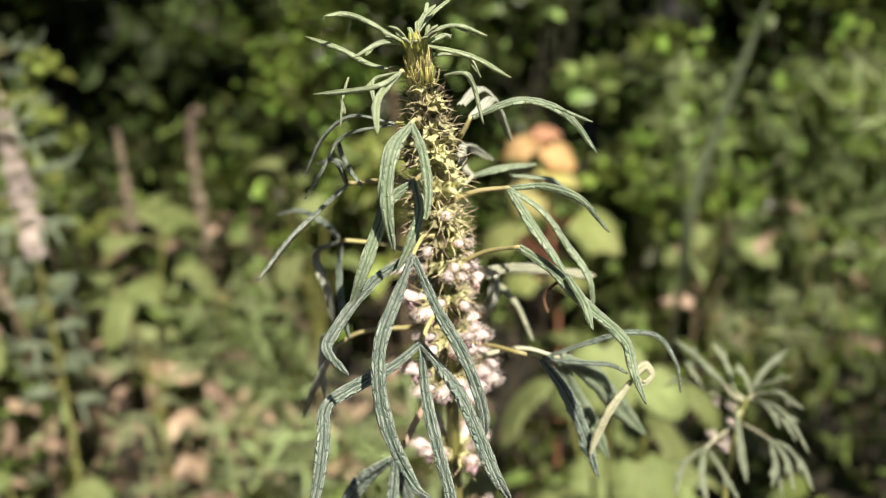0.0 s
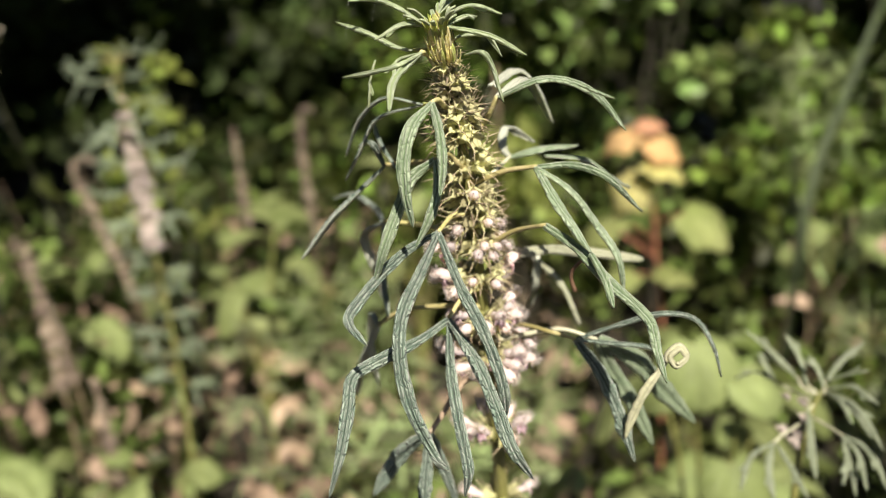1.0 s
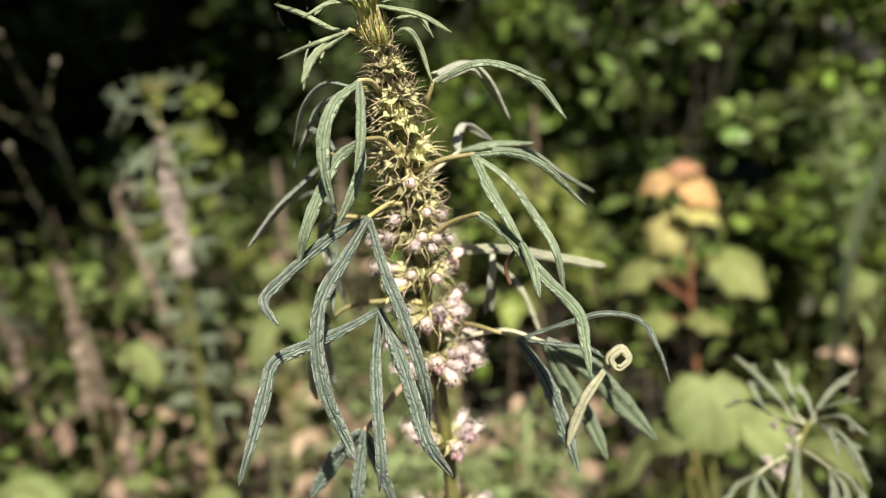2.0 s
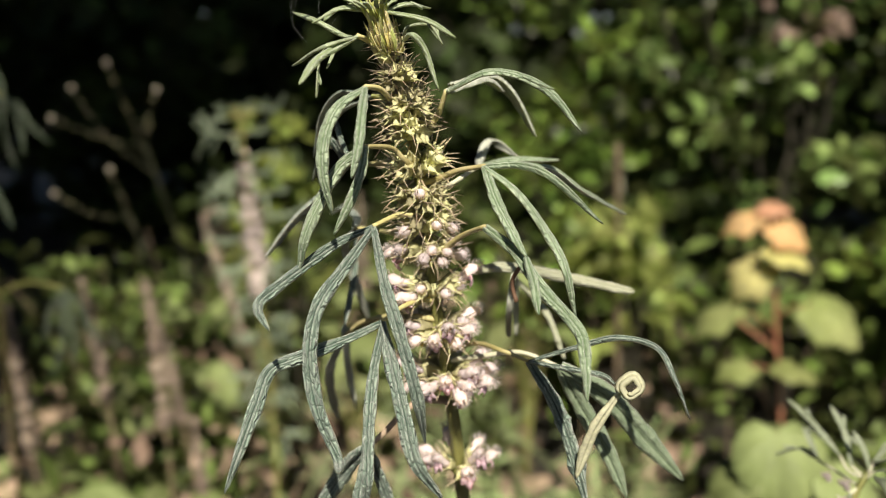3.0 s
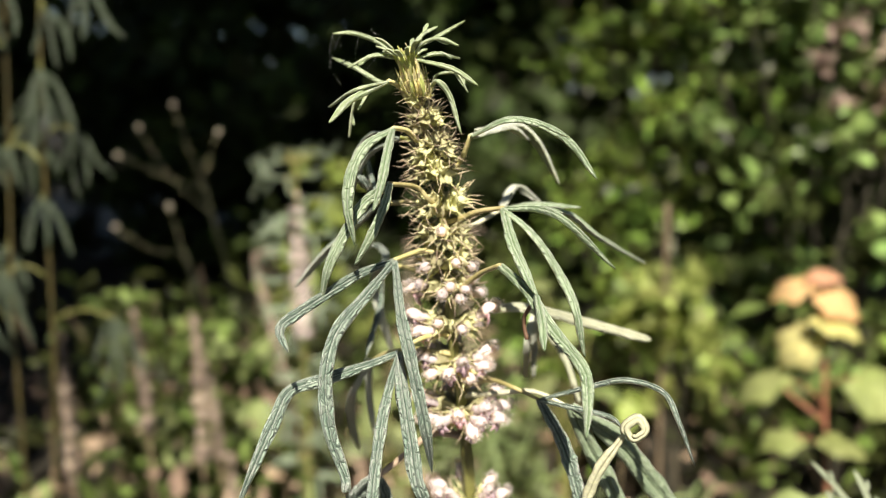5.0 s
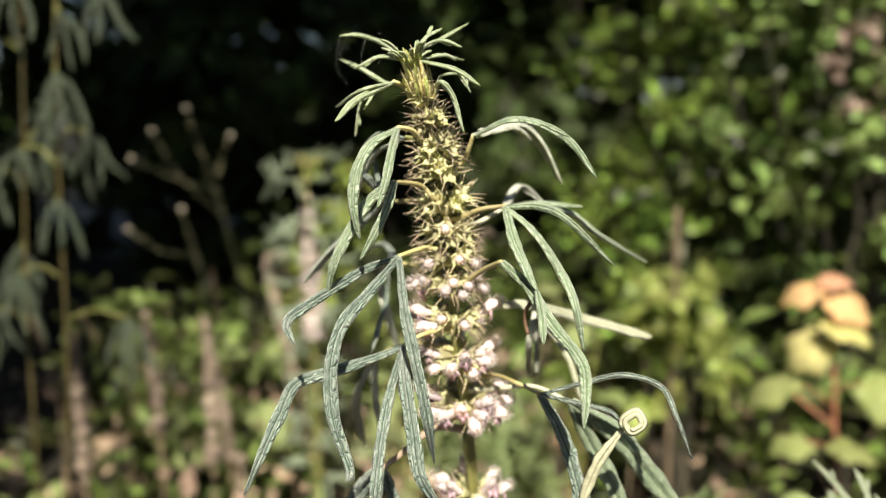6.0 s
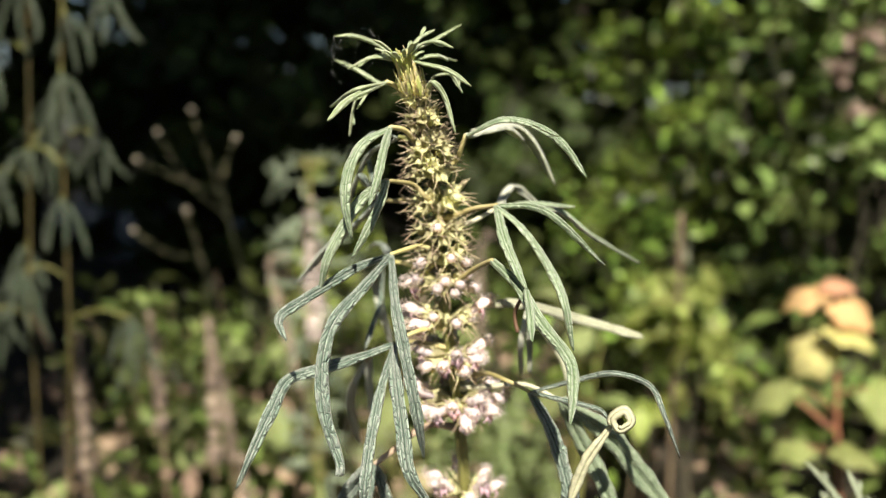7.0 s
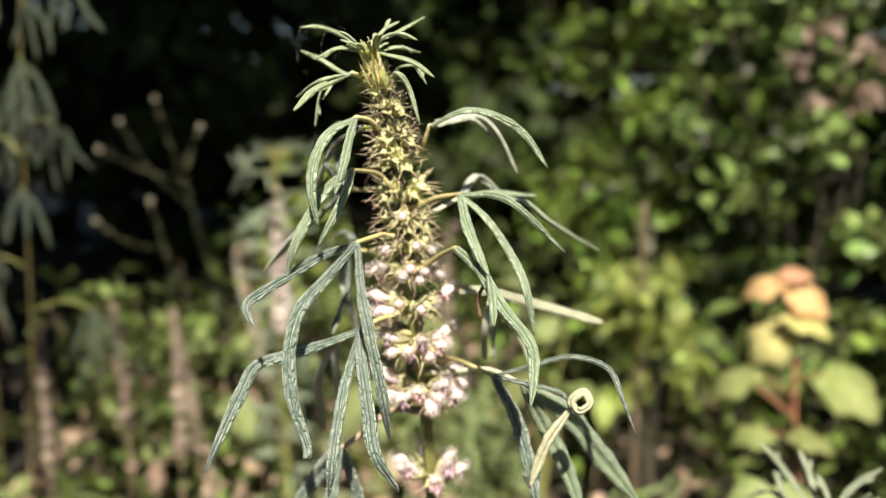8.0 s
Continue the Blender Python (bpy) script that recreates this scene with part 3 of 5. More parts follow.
leaf_of_plant([(-8.0, 3.6, -8.2), (-28.4, 15.4, -15.6), (-37.2, 19.3, -22.6)], "old", [
    (4.6, 0, [(-36.3, 22.4, -18.8), (-43.4, 20.2, -33.8), (-51.8, 36.1, -53.6), (-56.5, 50.0, -69.0)]),
    (4.0, 0, [(-34.8, 20.2, -17.7), (-42.3, 31.3, -23.1), (-46.2, 39.6, -41.6), (-45.1, 42.8, -61.0)]),
])
leaf_of_plant([(-0.2, -2.7, 25.5), (-4.1, -6.0, 26.0), (-7.1, -19.5, 25.1)], "old", [
    (4.4, -30, [(-6.4, -20.7, 25.3), (-15.3, -25.1, 21.6), (-22.6, -32.5, 16.1), (-27.2, -41.4, 11.7), (-28.9, -46.2, 9.4), (-26.3, -50.6, 7.0), (-22.9, -52.3, 3.8)]),
    (5.7, 0, [(-7.5, -19.2, 24.6), (-11.3, -29.5, 16.5), (-15.4, -39.6, 7.5), (-16.0, -44.9, -3.1), (-13.3, -48.5, -16.9), (-7.0, -49.9, -30.9), (-1.7, -59.7, -28.7)]),
    (4.8, 0, [(-6.9, -18.9, 24.4), (0.4, -31.1, 12.1), (7.0, -39.0, 2.8), (12.7, -41.4, -15.3), (11.3, -32.7, -32.2)]),
])
leaf_of_plant([(-0.6, 1.9, -1.8), (-3.3, -9.9, -1.0), (-5.4, -19.8, -2.4)], "old", [
    (5.4, -25, [(-5.8, -20.1, -2.8), (-13.5, -28.4, -5.5), (-24.4, -33.3, -9.5), (-31.1, -39.6, -12.0), (-31.4, -47.2, -18.4), (-32.7, -54.9, -28.6), (-35.9, -58.8, -40.0)]),
    (4.8, 0, [(-5.5, -21.7, -3.1), (-4.1, -31.6, -13.2), (-1.1, -42.5, -22.2), (2.9, -54.0, -33.3), (1.3, -51.8, -42.9)]),
    (5.6, 0, [(-4.2, -22.1, -1.8), (5.6, -39.8, -7.6), (11.1, -46.7, -17.6), (15.7, -51.5, -28.3), (20.2, -45.4, -40.7)]),
])
leaf_of_plant([(-4.3, 5.5, -36.9), (-11.7, -10.0, -42.9), (-14.5, -15.3, -45.2)], "worn", [
    (8.0, "front", [(-15.9, -12.3, -46.0), (-26.9, -9.3, -59.6), (-36.8, -10.3, -74.2)]),
    (6.0, "front", [(-14.7, -13.9, -45.5), (-16.8, -21.8, -67.4), (-17.9, -18.5, -76.6)]),
    (5.5, "front", [(-13.5, -15.1, -44.8), (-13.0, -12.4, -54.1), (-8.0, -5.9, -80.3)]),
])


def curled_tip():
    """The withered end of one lobe: a flat coil and a straight dry strip below it."""
    ring = mm((63.5, -10.4, -18.8))
    side, up, out = np.array([0.93, 0.2, 0.1]), np.array([0.0, 0.25, 0.97]), np.array([0.3, -0.93, 0.2])
    line = []
    for i in range(40):
        a = radians(200 - 17.5 * i)
        r = 0.0036 * (1 + 0.06 * math.cos(4 * a + 0.6)) - 0.00005 * i
        line.append(ring + r * (math.cos(a) * side + math.sin(a) * up) + out * 0.00004 * i)
    holder = bpy.data.objects["leaf.014"]
    v, f = tube_data(line, np.concatenate([np.linspace(0.0007, 0.0009, 24), np.linspace(0.0009, 0.0005, 16)]), 10, 0.2)
    shell("coiled_tip", v, f, [DRYLEAF], holder, label="pale withered coil")
    v, f, s, uv = blade_data([mm((60.5, -9.6, -21.5)), mm((54.0, -9.7, -33.4)), mm((51, -9.0, -42)), mm((48.6, -8.6, -49.4))], 0.0037, rng, facing=(0.35, -1, 0))
    shell("dry_strip", v, f, [DRYLEAF, DRYLEAF], holder, s, uv, label="withered straw-coloured strip")


curled_tip()
v, f = tube_data(spline([mm(p) for p in ((36.5, -19.4, 17.6), (35.2, -18.5, 16.2), (31.5, -14.5, 10.5), (31.6, -14.0, 7.0), (32.6, -14.6, 4.4))], 14), np.linspace(0.0005, 0.0007, 14), 6)
shell("withered_tendril", v, f, [RUST], bpy.data.objects["leaf.012"], label="curled rust-brown dead tip")


# flower whorls: cups with five stiff teeth, pink woolly flowers in the lower ones
def as_mesh(name, pieces, mats):
    v, f, s = join(*pieces)
    me = bpy.data.meshes.new(name)
    me.from_pydata([tuple(x) for x in v], [], f)
    for m in mats:
        me.materials.append(m)
    me.polygons.foreach_set("material_index", s)
    me.polygons.foreach_set("use_smooth", [True] * len(f))
    return me


def cup_mesh(teeth_len, seed):
    """A five-ribbed funnel whose rim runs out into five stiff teeth, broad and green at the foot, thin and brown at the tip."""
    r = np.random.default_rng(seed)
    rings = [(0.0, 0.0007), (0.0012, 0.0012), (0.003, 0.0019), (0.0047, 0.00235), (0.0056, 0.0026), (0.005, 0.0019), (0.0034, 0.0004)]
    sides = 20
    verts, faces = [], []
    for i, (z, rad) in enumerate(rings):
        for k in range(sides):
            a = 2 * math.pi * k / sides
            rib = math.cos(5 * a)
            rr = rad * (1 + 0.13 * rib)
            verts.append((rr * math.cos(a), rr * math.sin(a), z + (0.0006 * rib if 2 < i < 5 else 0)))
    for i in range(len(rings) - 1):
        for k in range(sides):
            k2 = (k + 1) % sides
            faces.append((i * sides + k, i * sides + k2, (i + 1) * sides + k2, (i + 1) * sides + k))
    faces.append(tuple(range(sides))[::-1])
    pieces = [(0, (verts, faces))]
    for k in range(5):
        a = 2 * math.pi * k / 5
        out = np.array([math.cos(a), math.sin(a), 0])
        low = k in (3, 4)
        flare = r.uniform(0.9, 1.5) if low else r.uniform(0.25, 0.75)
        base = 0.0024 * out + np.array([0, 0, 0.0052])
        ln = teeth_len * r.uniform(0.85, 1.2)
        tip = base + ln * unit(out * flare + np.array([0, 0, 1.0]) + r.normal(0, 0.12, 3))
        mid = base + 0.33 * ln * unit(out * flare * 0.6 + np.array([0, 0, 1.0]))
        near = base + 0.5 * (mid - base)
        pieces.append((0, tube_data([base - np.array([0, 0, 0.0012]), base, near, mid], [0.0006, 0.00042, 0.00028, 0.00019], 5)))
        pieces.append((1, tube_data([mid, 0.5 * (mid + tip), tip], [0.00021, 0.00013, 0.00002], 4)))
    return as_mesh("calyx", pieces, [CALYX, SPINE])


def hairs(r, count, centre, radii, length, low=-0.5):
    """Fine straight hairs that stand off an oval body, most of them on its outer half."""
    out = []
    for _ in range(count):
        n = unit(r.normal(0, 1, 3))
        if n[2] < low:
            n[2] = -n[2]
        p = np.array(centre) + n * np.array(radii) * 0.96
        q = p + length * r.uniform(0.6, 1.2) * unit(n + np.array([0, 0.25, 0.5]) + r.normal(0, 0.3, 3))
        out.append((1, tube_data([p, q], [0.00007, 0.000025], 3)))
    return out


def oval(centre, radii, rows=8, cols=12, lump=0.0, r=None):
    verts, faces = [], []
    for i in range(rows):
        el = math.pi * (i / (rows - 1) - 0.5) * 0.98
        for k in range(cols):
            a = 2 * math.pi * k / cols
            g = 1 + (lump * r.normal() if r is not None else 0)
            verts.append(np.array(centre) + np.array(radii) * g * np.array([math.cos(el) * math.cos(a), math.cos(el) * math.sin(a), math.sin(el)]))
    for i in range(rows - 1):
        for k in range(cols):
            k2 = (k + 1) % cols
            faces.append((i * cols + k, i * cols + k2, (i + 1) * cols + k2, (i + 1) * cols + k))
    faces += [tuple(range(cols))[::-1], tuple((rows - 1) * cols + k for k in range(cols))]
    return verts, faces


def flower_mesh(seed, opened):
    """Corolla: a tube, a hooded upper lip with long white hairs and a mauve lower lip of three lobes; or a woolly bud in the mouth of its cup."""
    r = np.random.default_rng(seed)
    if not opened:
        return as_mesh("flower_bud", [(0, oval((0, 0, 0.0064), (0.0017, 0.0017, 0.0022), 7, 10, 0.05, r))] + hairs(r, 60, (0, 0, 0.0066), (0.0017, 0.0017, 0.0022), 0.0012), [PETAL, WOOL])
    pieces = [(0, tube_data([(0, 0, 0.002), (0, 0, 0.005), (0, 0.0002, 0.0068)], [0.001, 0.0012, 0.0013], 8))]
    hood, faces = [], []
    rows, cols = 9, 11
    for i in range(rows):
        t = i / (rows - 1)
        c = np.array([0, 0.0003 + 0.0012 * math.sin(1.4 * t), 0.0062 + 0.0042 * t])
        half = 0.00165 * math.sin(math.pi * (0.3 + 0.66 * t)) ** 0.7
        for k in range(cols):
            a = math.pi * (-0.12 + 1.24 * k / (cols - 1))
            hood.append(c + np.array([half * math.cos(a), half * (0.85 * math.sin(a)) - 0.0004 * t, -0.0009 * t * t * math.sin(a)]) * (1 + 0.04 * r.normal()))
    for i in range(rows - 1):
        for k in range(cols - 1):
            q = i * cols + k
            faces.append((q, q + cols, q + cols + 1, q + 1))
    pieces.append((0, (hood + [p * np.array([0.82, 0.8, 0.985]) for p in hood], faces + [tuple(i + len(hood) for i in q)[::-1] for q in faces])))
    for ang, ln in ((-42, 0.0026), (0, 0.0036), (42, 0.0026)):
        d = np.array([math.sin(radians(ang)), -math.cos(radians(ang)), 0.1])
        c = spline([(0, 0, 0.006), tuple(np.array([0, 0, 0.0074]) + 0.5 * ln * d), tuple(np.array([0, 0, 0.0062]) + ln * d)], 7)
        w = unit(np.cross(d, [0, 0, 1]))
        n2 = np.cross(unit(d), w)
        vv, ff = [], []
        for i, p in enumerate(c):
            h = 0.0011 * math.sin(math.pi * (0.2 + 0.72 * i / 6))
            vv += [p - w * h, p - n2 * 0.0002, p + w * h, p + n2 * 0.0001]
        for i in range(6):
            ff += [(4 * i + k, 4 * i + (k + 1) % 4, 4 * i + 4 + (k + 1) % 4, 4 * i + 4 + k) for k in range(4)]
        pieces.append((2, (vv, ff)))
    return as_mesh("flower", pieces + hairs(r, 80, (0, 0.0012, 0.0085), (0.0016, 0.0013, 0.0024), 0.0013, -0.2), [PETAL, WOOL, LIP])


CUPS = [cup_mesh(0.0054, i) for i in range(6)]
FLOWERS = [flower_mesh(20 + i, True) for i in range(4)]
BUDS = [flower_mesh(30 + i, False) for i in range(3)]


def aimed(place, way, size, spin):
    q = Vector(way).to_track_quat("Z", "Y")
    return Matrix.LocRotScale(Vector(place), q @ Euler((0, 0, spin)).to_quaternion(), Vector((size, size, size)))


def whorl(z, count, size, open_share, bud_share, lift=0.0, aside=None):
    """One whorl: a ring round the stem that carries two opposite sprays of cups in three tiers, with their buds and flowers, and thin spiny bracts under them."""
    c, up = on_stem(z)
    line = [c - up * 0.0022 * size, c, c + up * 0.0022 * size]
    v, f = tube_data(line, [0.0019 * size, 0.003 * size, 0.0019 * size], 10)
    ring = shell("flower_whorl", v, f, [CALYX if size < 1 else STEM], plant)
    a1 = unit(np.cross(up, [0.3, 1, 0.1]))
    a2 = np.cross(up, a1)
    turn = rng.uniform(0, 6.28) if aside is None else aside
    for i in range(count):
        if aside is None:
            az = turn + 2 * math.pi * (i + rng.uniform(-0.3, 0.3)) / count
        else:
            az = turn + math.pi * (i % 2) + 2.5 * ((i // 2 + 0.5) / math.ceil(count / 2) - 0.5) + rng.uniform(-0.12, 0.12)
        el = ((0.3, 0.04, -0.2) if aside is None else (0.17, 0.0, -0.15))[i % 3] + lift + rng.uniform(-0.06, 0.06)
        way = unit((math.cos(az) * a1 + math.sin(az) * a2) * math.cos(el) + up * math.sin(el))
        place = c + way * 0.0022 * size + up * (0.001, 0.0, -0.0009)[i % 3] * size
        spin = Vector(way).to_track_quat("Z", "Y").inverted() @ Vector(up)
        spin = math.atan2(spin.y, spin.x) - math.pi / 2
        grow = size * rng.uniform(0.86, 1.1)
        cup = new("calyx", CUPS[(i + int(z * 2000)) % 6])
        cup.parent, cup.matrix_basis = ring, aimed(place, way, grow, spin + rng.uniform(-0.4, 0.4))
        pick = rng.uniform()
        if pick < open_share * (1, 1, 0.55)[i % 3]:
            fl = new("flower", FLOWERS[i % 4])
            fl.parent, fl.matrix_basis = ring, aimed(place, way, grow * rng.uniform(1.15, 1.4), spin)
        elif pick < open_share + bud_share:
            fl = new("flower_bud", BUDS[i % 3])
            fl.parent, fl.matrix_basis = ring, aimed(place, way, grow * rng.uniform(0.85, 1.1), spin)
    for i in range(6):
        az = turn + 2 * math.pi * (i + rng.uniform(-0.3, 0.3)) / 6
        el = rng.uniform(-0.9, -0.35)
        way = unit((math.cos(az) * a1 + math.sin(az) * a2) * math.cos(el) + up * math.sin(el))
        p = c + way * 0.0018 - up * 0.002 * size
        ln = size * rng.uniform(0.004, 0.007)
        v, f = tube_data([p, p + way * 0.5 * ln, p + way * ln + up * 0.0008], [0.00032, 0.0002, 0.00003], 4)
        shell("bract", v, f, [SPINE], ring)


for z, count, size, opened, budded, lift, aside in (
        (0.9755, 12, 0.5, 0, 0, 1.0, None), (0.9705, 13, 0.6, 0, 0, 0.85, None), (0.9645, 17, 0.76, 0, 0, 0.65, None), (0.957, 17, 0.88, 0, 0, 0.5, None), (0.949, 17, 0.96, 0, 0, 0.38, None),
        (0.9405, 14, 0.98, 0, 0, 0.25, 0.9), (0.9315, 14, 0.98, 0, 0.04, 0.1, -0.2), (0.9218, 13, 0.98, 0, 0.25, 0.08, 0.7), (0.9118, 13, 0.98, 0.08, 0.5, 0.05, -0.1),
        (0.9005, 13, 0.98, 0.2, 0.62, 0.02, 0.6), (0.8868, 15, 1.0, 0.7, 0.3, 0.1, 0.1), (0.8705, 16, 1.02, 1.1, 0.0, 0.14, -0.3), (0.8345, 8, 1.04, 1.9, 0.0, 0.5, 0.3), (0.8, 12, 1.05, 0.3, 0.0, 0.0, None)):
    whorl(z, count, size, opened, budded, lift, aside)


# straw-coloured bracts, overlapping round the growing tip, with yellow-green leaf bases among them
apex, apex_up = on_stem(0.984)
tip_rng = np.random.default_rng(77)
for i in range(150):
    a = 2.4 * i
    t = i / 150
    out = np.array([math.cos(a), math.sin(a), 0])
    base = apex - apex_up * (0.0145 - 0.0095 * t) + out * 0.0029 * (1 - 0.7 * t)
    tip = apex - apex_up * (0.0085 - 0.0105 * t + tip_rng.uniform(-0.0012, 0.0016)) + out * tip_rng.uniform(0.0026, 0.0044) * (1.15 - 0.8 * t) + tip_rng.normal(0, 0.0004, 3)
    v, f, s, uv = blade_data([base, base + 0.45 * (tip - base) + out * 0.0005, tip], tip_rng.uniform(0.0005, 0.001), tip_rng, facing=out, along=8, curl=0.5, ripple=0.02, stub=0.9, thick=0.0002, narrowing=0.97)
    shell("bract", v, f, [(BRACT, BRACT, TIPGREEN)[i % 3]] * 2, plant, s, uv)

# the youngest leaves, splayed out of the tip from yellow-green bases
for i in range(13):
    a = 2.4 * i + 0.5
    out = np.array([math.cos(a), math.sin(a), 0])
    base = apex - apex_up * tip_rng.uniform(0.003, 0.006) + out * 0.0016
    ln = tip_rng.uniform(0.0065, 0.0105)
    flare = tip_rng.uniform(0.3, 1.0)
    bend = base + out * 0.2 * ln + apex_up * 0.55 * ln
    tip = base + out * (0.25 + 0.6 * flare) * ln + apex_up * (1.0 - 0.35 * flare) * ln
    v, f, s, uv = blade_data([base, 0.5 * (base + bend) + out * 0.0002, bend], 0.0013, tip_rng, facing=out, along=8, narrowing=0.2, stub=0.8)
    shell("bract", v, f, [TIPGREEN, TIPGREEN], plant, s, uv)
    v, f, s, uv = blade_data([bend - 0.12 * (bend - base), 0.45 * bend + 0.55 * tip + apex_up * 0.0004, tip], 0.0013, tip_rng, outward=out, along=12, stub=0.8)
    shell("leaf_lobe", v, f, [TOP["young"], UNDERGREEN], plant, s, uv)

# spider threads between the upper left leaf tips
web = empty("spider_web", tuple(mm((-28.8, -16.9, 90.7))), "a few fine spider threads between leaf tips", "spider web")
for a, b, sag in (((-28.8, -16.9, 90.7), (-35, -4, 85), 2), ((-22, -13, 90.6), (-22.5, -14, 82), 1.0), ((-28.8, -16.9, 90.7), (-26.5, -15, 87), 1), ((-28.8, -16.9, 90.7), (-27.5, -14, 76), 2.5), ((-18, -14, 93), (-14, -15, 90), 0.6), ((-26, -16, 91.5), (-31, -15, 80), 1.5), ((-12, -14, 88), (-20, -13, 80), 1.2)):
    p, q = mm(a), mm(b)
    v, f = tube_data(spline([p, 0.5 * (p + q) + np.array([-sag, 0, -sag]) / 1000, q], 9), [0.000009] * 9, 4)
    shell("thread", v, f, [WEB], web)


# ---- other plants of the clearing ----
def seed_whorl_mesh(seed, mat):
    """A ring of dry spiny cups, each a small open cone with two stiff points."""
    r = np.random.default_rng(seed)
    pieces = []
    for k in range(22):
        az = 2 * math.pi * (k + r.uniform(-0.3, 0.3)) / 22 * 3
        el = r.uniform(-0.6, 0.7)
        d = np.array([math.cos(az) * math.cos(el), math.sin(az) * math.cos(el), math.sin(el)])
        ln = r.uniform(0.006, 0.0092)
        p = np.array([0, 0, r.uniform(-0.0025, 0.0025)]) + d * 0.0012
        pieces.append((0, tube_data([p, p + d * 0.5 * ln, p + d * ln], [0.0009, 0.0021, 0.0023], 5)))
        for _ in range(2):
            q = p + d * ln
            pieces.append((0, tube_data([q, q + 0.0045 * unit(d + r.normal(0, 0.45, 3))], [0.0008, 0.0001], 3)))
    pieces.append((0, tube_data([(0, 0, -0.004), (0, 0, 0), (0, 0, 0.004)], [0.002, 0.0045, 0.002], 8)))
    return as_mesh("seed_whorl", pieces, [mat])


SPIKES = [seed_whorl_mesh(80 + i, SEEDPINK) for i in range(3)]


def motherwort_like(name, base, height, seed, label, first, pairs, leaf_len, lean=(0, 0), whorls=0, kind="mid", width=0.005, step=0.05, tuft=6, spike=1.0, thick=1.0, bare=0.004):
    """A leafy stalk: paired drooping leaves of three narrow lobes, crossed pair by pair, a tuft on top, and whorls of dry cups where it flowers."""
    r = np.random.default_rng(seed)
    b = np.array([base[0], base[1], ground_height(base[0], base[1])])
    thing = empty(name, tuple(b), label, "plant")
    top = np.array([b[0] + lean[0], b[1] + lean[1], height])
    line = spline([b, b + 0.5 * (top - b) + np.array([0.01, 0.01, 0]), top], 40)
    v, f = tube_data(line, np.linspace(0.0045, 0.0014, 40) * thick, 10, 0.12)
    shell("stem", v, f, [STEM], thing)

    def at(z):
        return line[int(np.argmin(abs(line[:, 2] - z)))]

    spots = [(top[2] - first - step * (i + r.uniform(-0.35, 0.35)), r.uniform(-0.5, 0.5) + i * math.pi / 2 + s * math.pi, r.uniform(0.62, 1.05)) for i in range(pairs) for s in (0, 1)]
    spots += [(top[2] - 0.004, 2 * math.pi * i / tuft + r.uniform(-0.3, 0.3), r.uniform(0.4, 0.58)) for i in range(tuft)]
    for z, az, size in spots:
        p = at(z)
        out = np.array([math.cos(az), math.sin(az), 0])
        ln = leaf_len * size * r.uniform(0.85, 1.15)
        end = p + out * r.uniform(0.22, 0.42) * ln + np.array([0, 0, (r.uniform(0.0, 0.3) if size > 0.6 else 0.4) * ln])
        v, f = tube_data(spline([p, p + out * 0.15 * ln + np.array([0, 0, 0.12 * ln]), end], 7), [0.0008 * thick] * 7, 6)
        leaf = shell("leaf", v, f, [STALKPALE if kind == "shoot" else STALK], thing)
        for k, spread in enumerate((-1.05, -0.5, 0.0, 0.5, 1.05) if size > 0.6 else (-0.5, 0.4)):
            d = np.array([math.cos(az + spread), math.sin(az + spread), 0])
            fall = r.uniform(-0.6, 0.8) if size > 0.6 else r.uniform(-0.7, 0.1)
            l2 = ln * (0.76 - 0.07 * abs(k - 2))
            v, f, s, uv = blade_data([end, end + d * 0.35 * l2 + np.array([0, 0, 0.06 * l2]), end + d * 0.7 * l2 - np.array([0, 0, fall * 0.45 * l2]), end + d * 0.86 * l2 - np.array([0, 0, fall * l2])], width * size, r, outward=d, along=14)
            shell("leaf_lobe", v, f, [TOP[kind], TOP[kind]], leaf, s, uv)
    for i in range(whorls):
        p = at(top[2] - bare - 0.0062 * i - 0.00014 * i * i + r.normal(0, 0.002)) + np.append(r.normal(0, 0.0012, 2), 0)
        w = new("flower_whorl", SPIKES[i % 3])
        under(w, thing)
        size = min(1.3, 0.5 + 0.06 * i) * spike * r.uniform(0.8, 1.2)
        w.matrix_basis = pose(*p, r.uniform(-12, 12), r.uniform(-12, 12), r.uniform(0, 360)) @ Matrix.Diagonal((size, size, size, 1))
    return thing


def shoot_leaf(thing, stalk, lobes):
    """A small leaf of the young shoot: its stalk and slender pointed lobes. Knots in mm from DATUM, widths in mm."""
    line = [mm(p) for p in stalk]
    if len(line) == 1:
        line = [line[0], mm(lobes[0][1][0])]
    v, f = tube_data(spline(line, 8), [0.0006] * 8, 6)
    leaf = shell("leaf", v, f, [STALKPALE], thing)
    for width, knots in lobes:
        v, f, s, uv = blade_data([mm(p) for p in knots], width * 0.85 / 1000, rng, along=18, facing=(0.2, -1, 0), curl=0.4)
        shell("leaf_lobe", v, f, [TOP["shoot"], TOP["shoot"]], leaf, s, uv)
        c = spline([mm(p) for p in knots], 16)
        for at, side in ((8, 1 if width > 2.9 else -1),):
            d = unit(c[at + 2] - c[at])
            w = unit(np.cross(d, [0.2, -1, 0])) * side
            ln = 0.006
            v, f, s, uv = blade_data([c[at], c[at] + d * 0.6 * ln + w * 0.3 * ln, c[at] + d * ln + w * 0.4 * ln], 0.0014, rng, along=10, facing=(0.2, -1, 0))
            shell("leaf_lobe", v, f, [TOP["shoot"], TOP["shoot"]], leaf, s, uv)


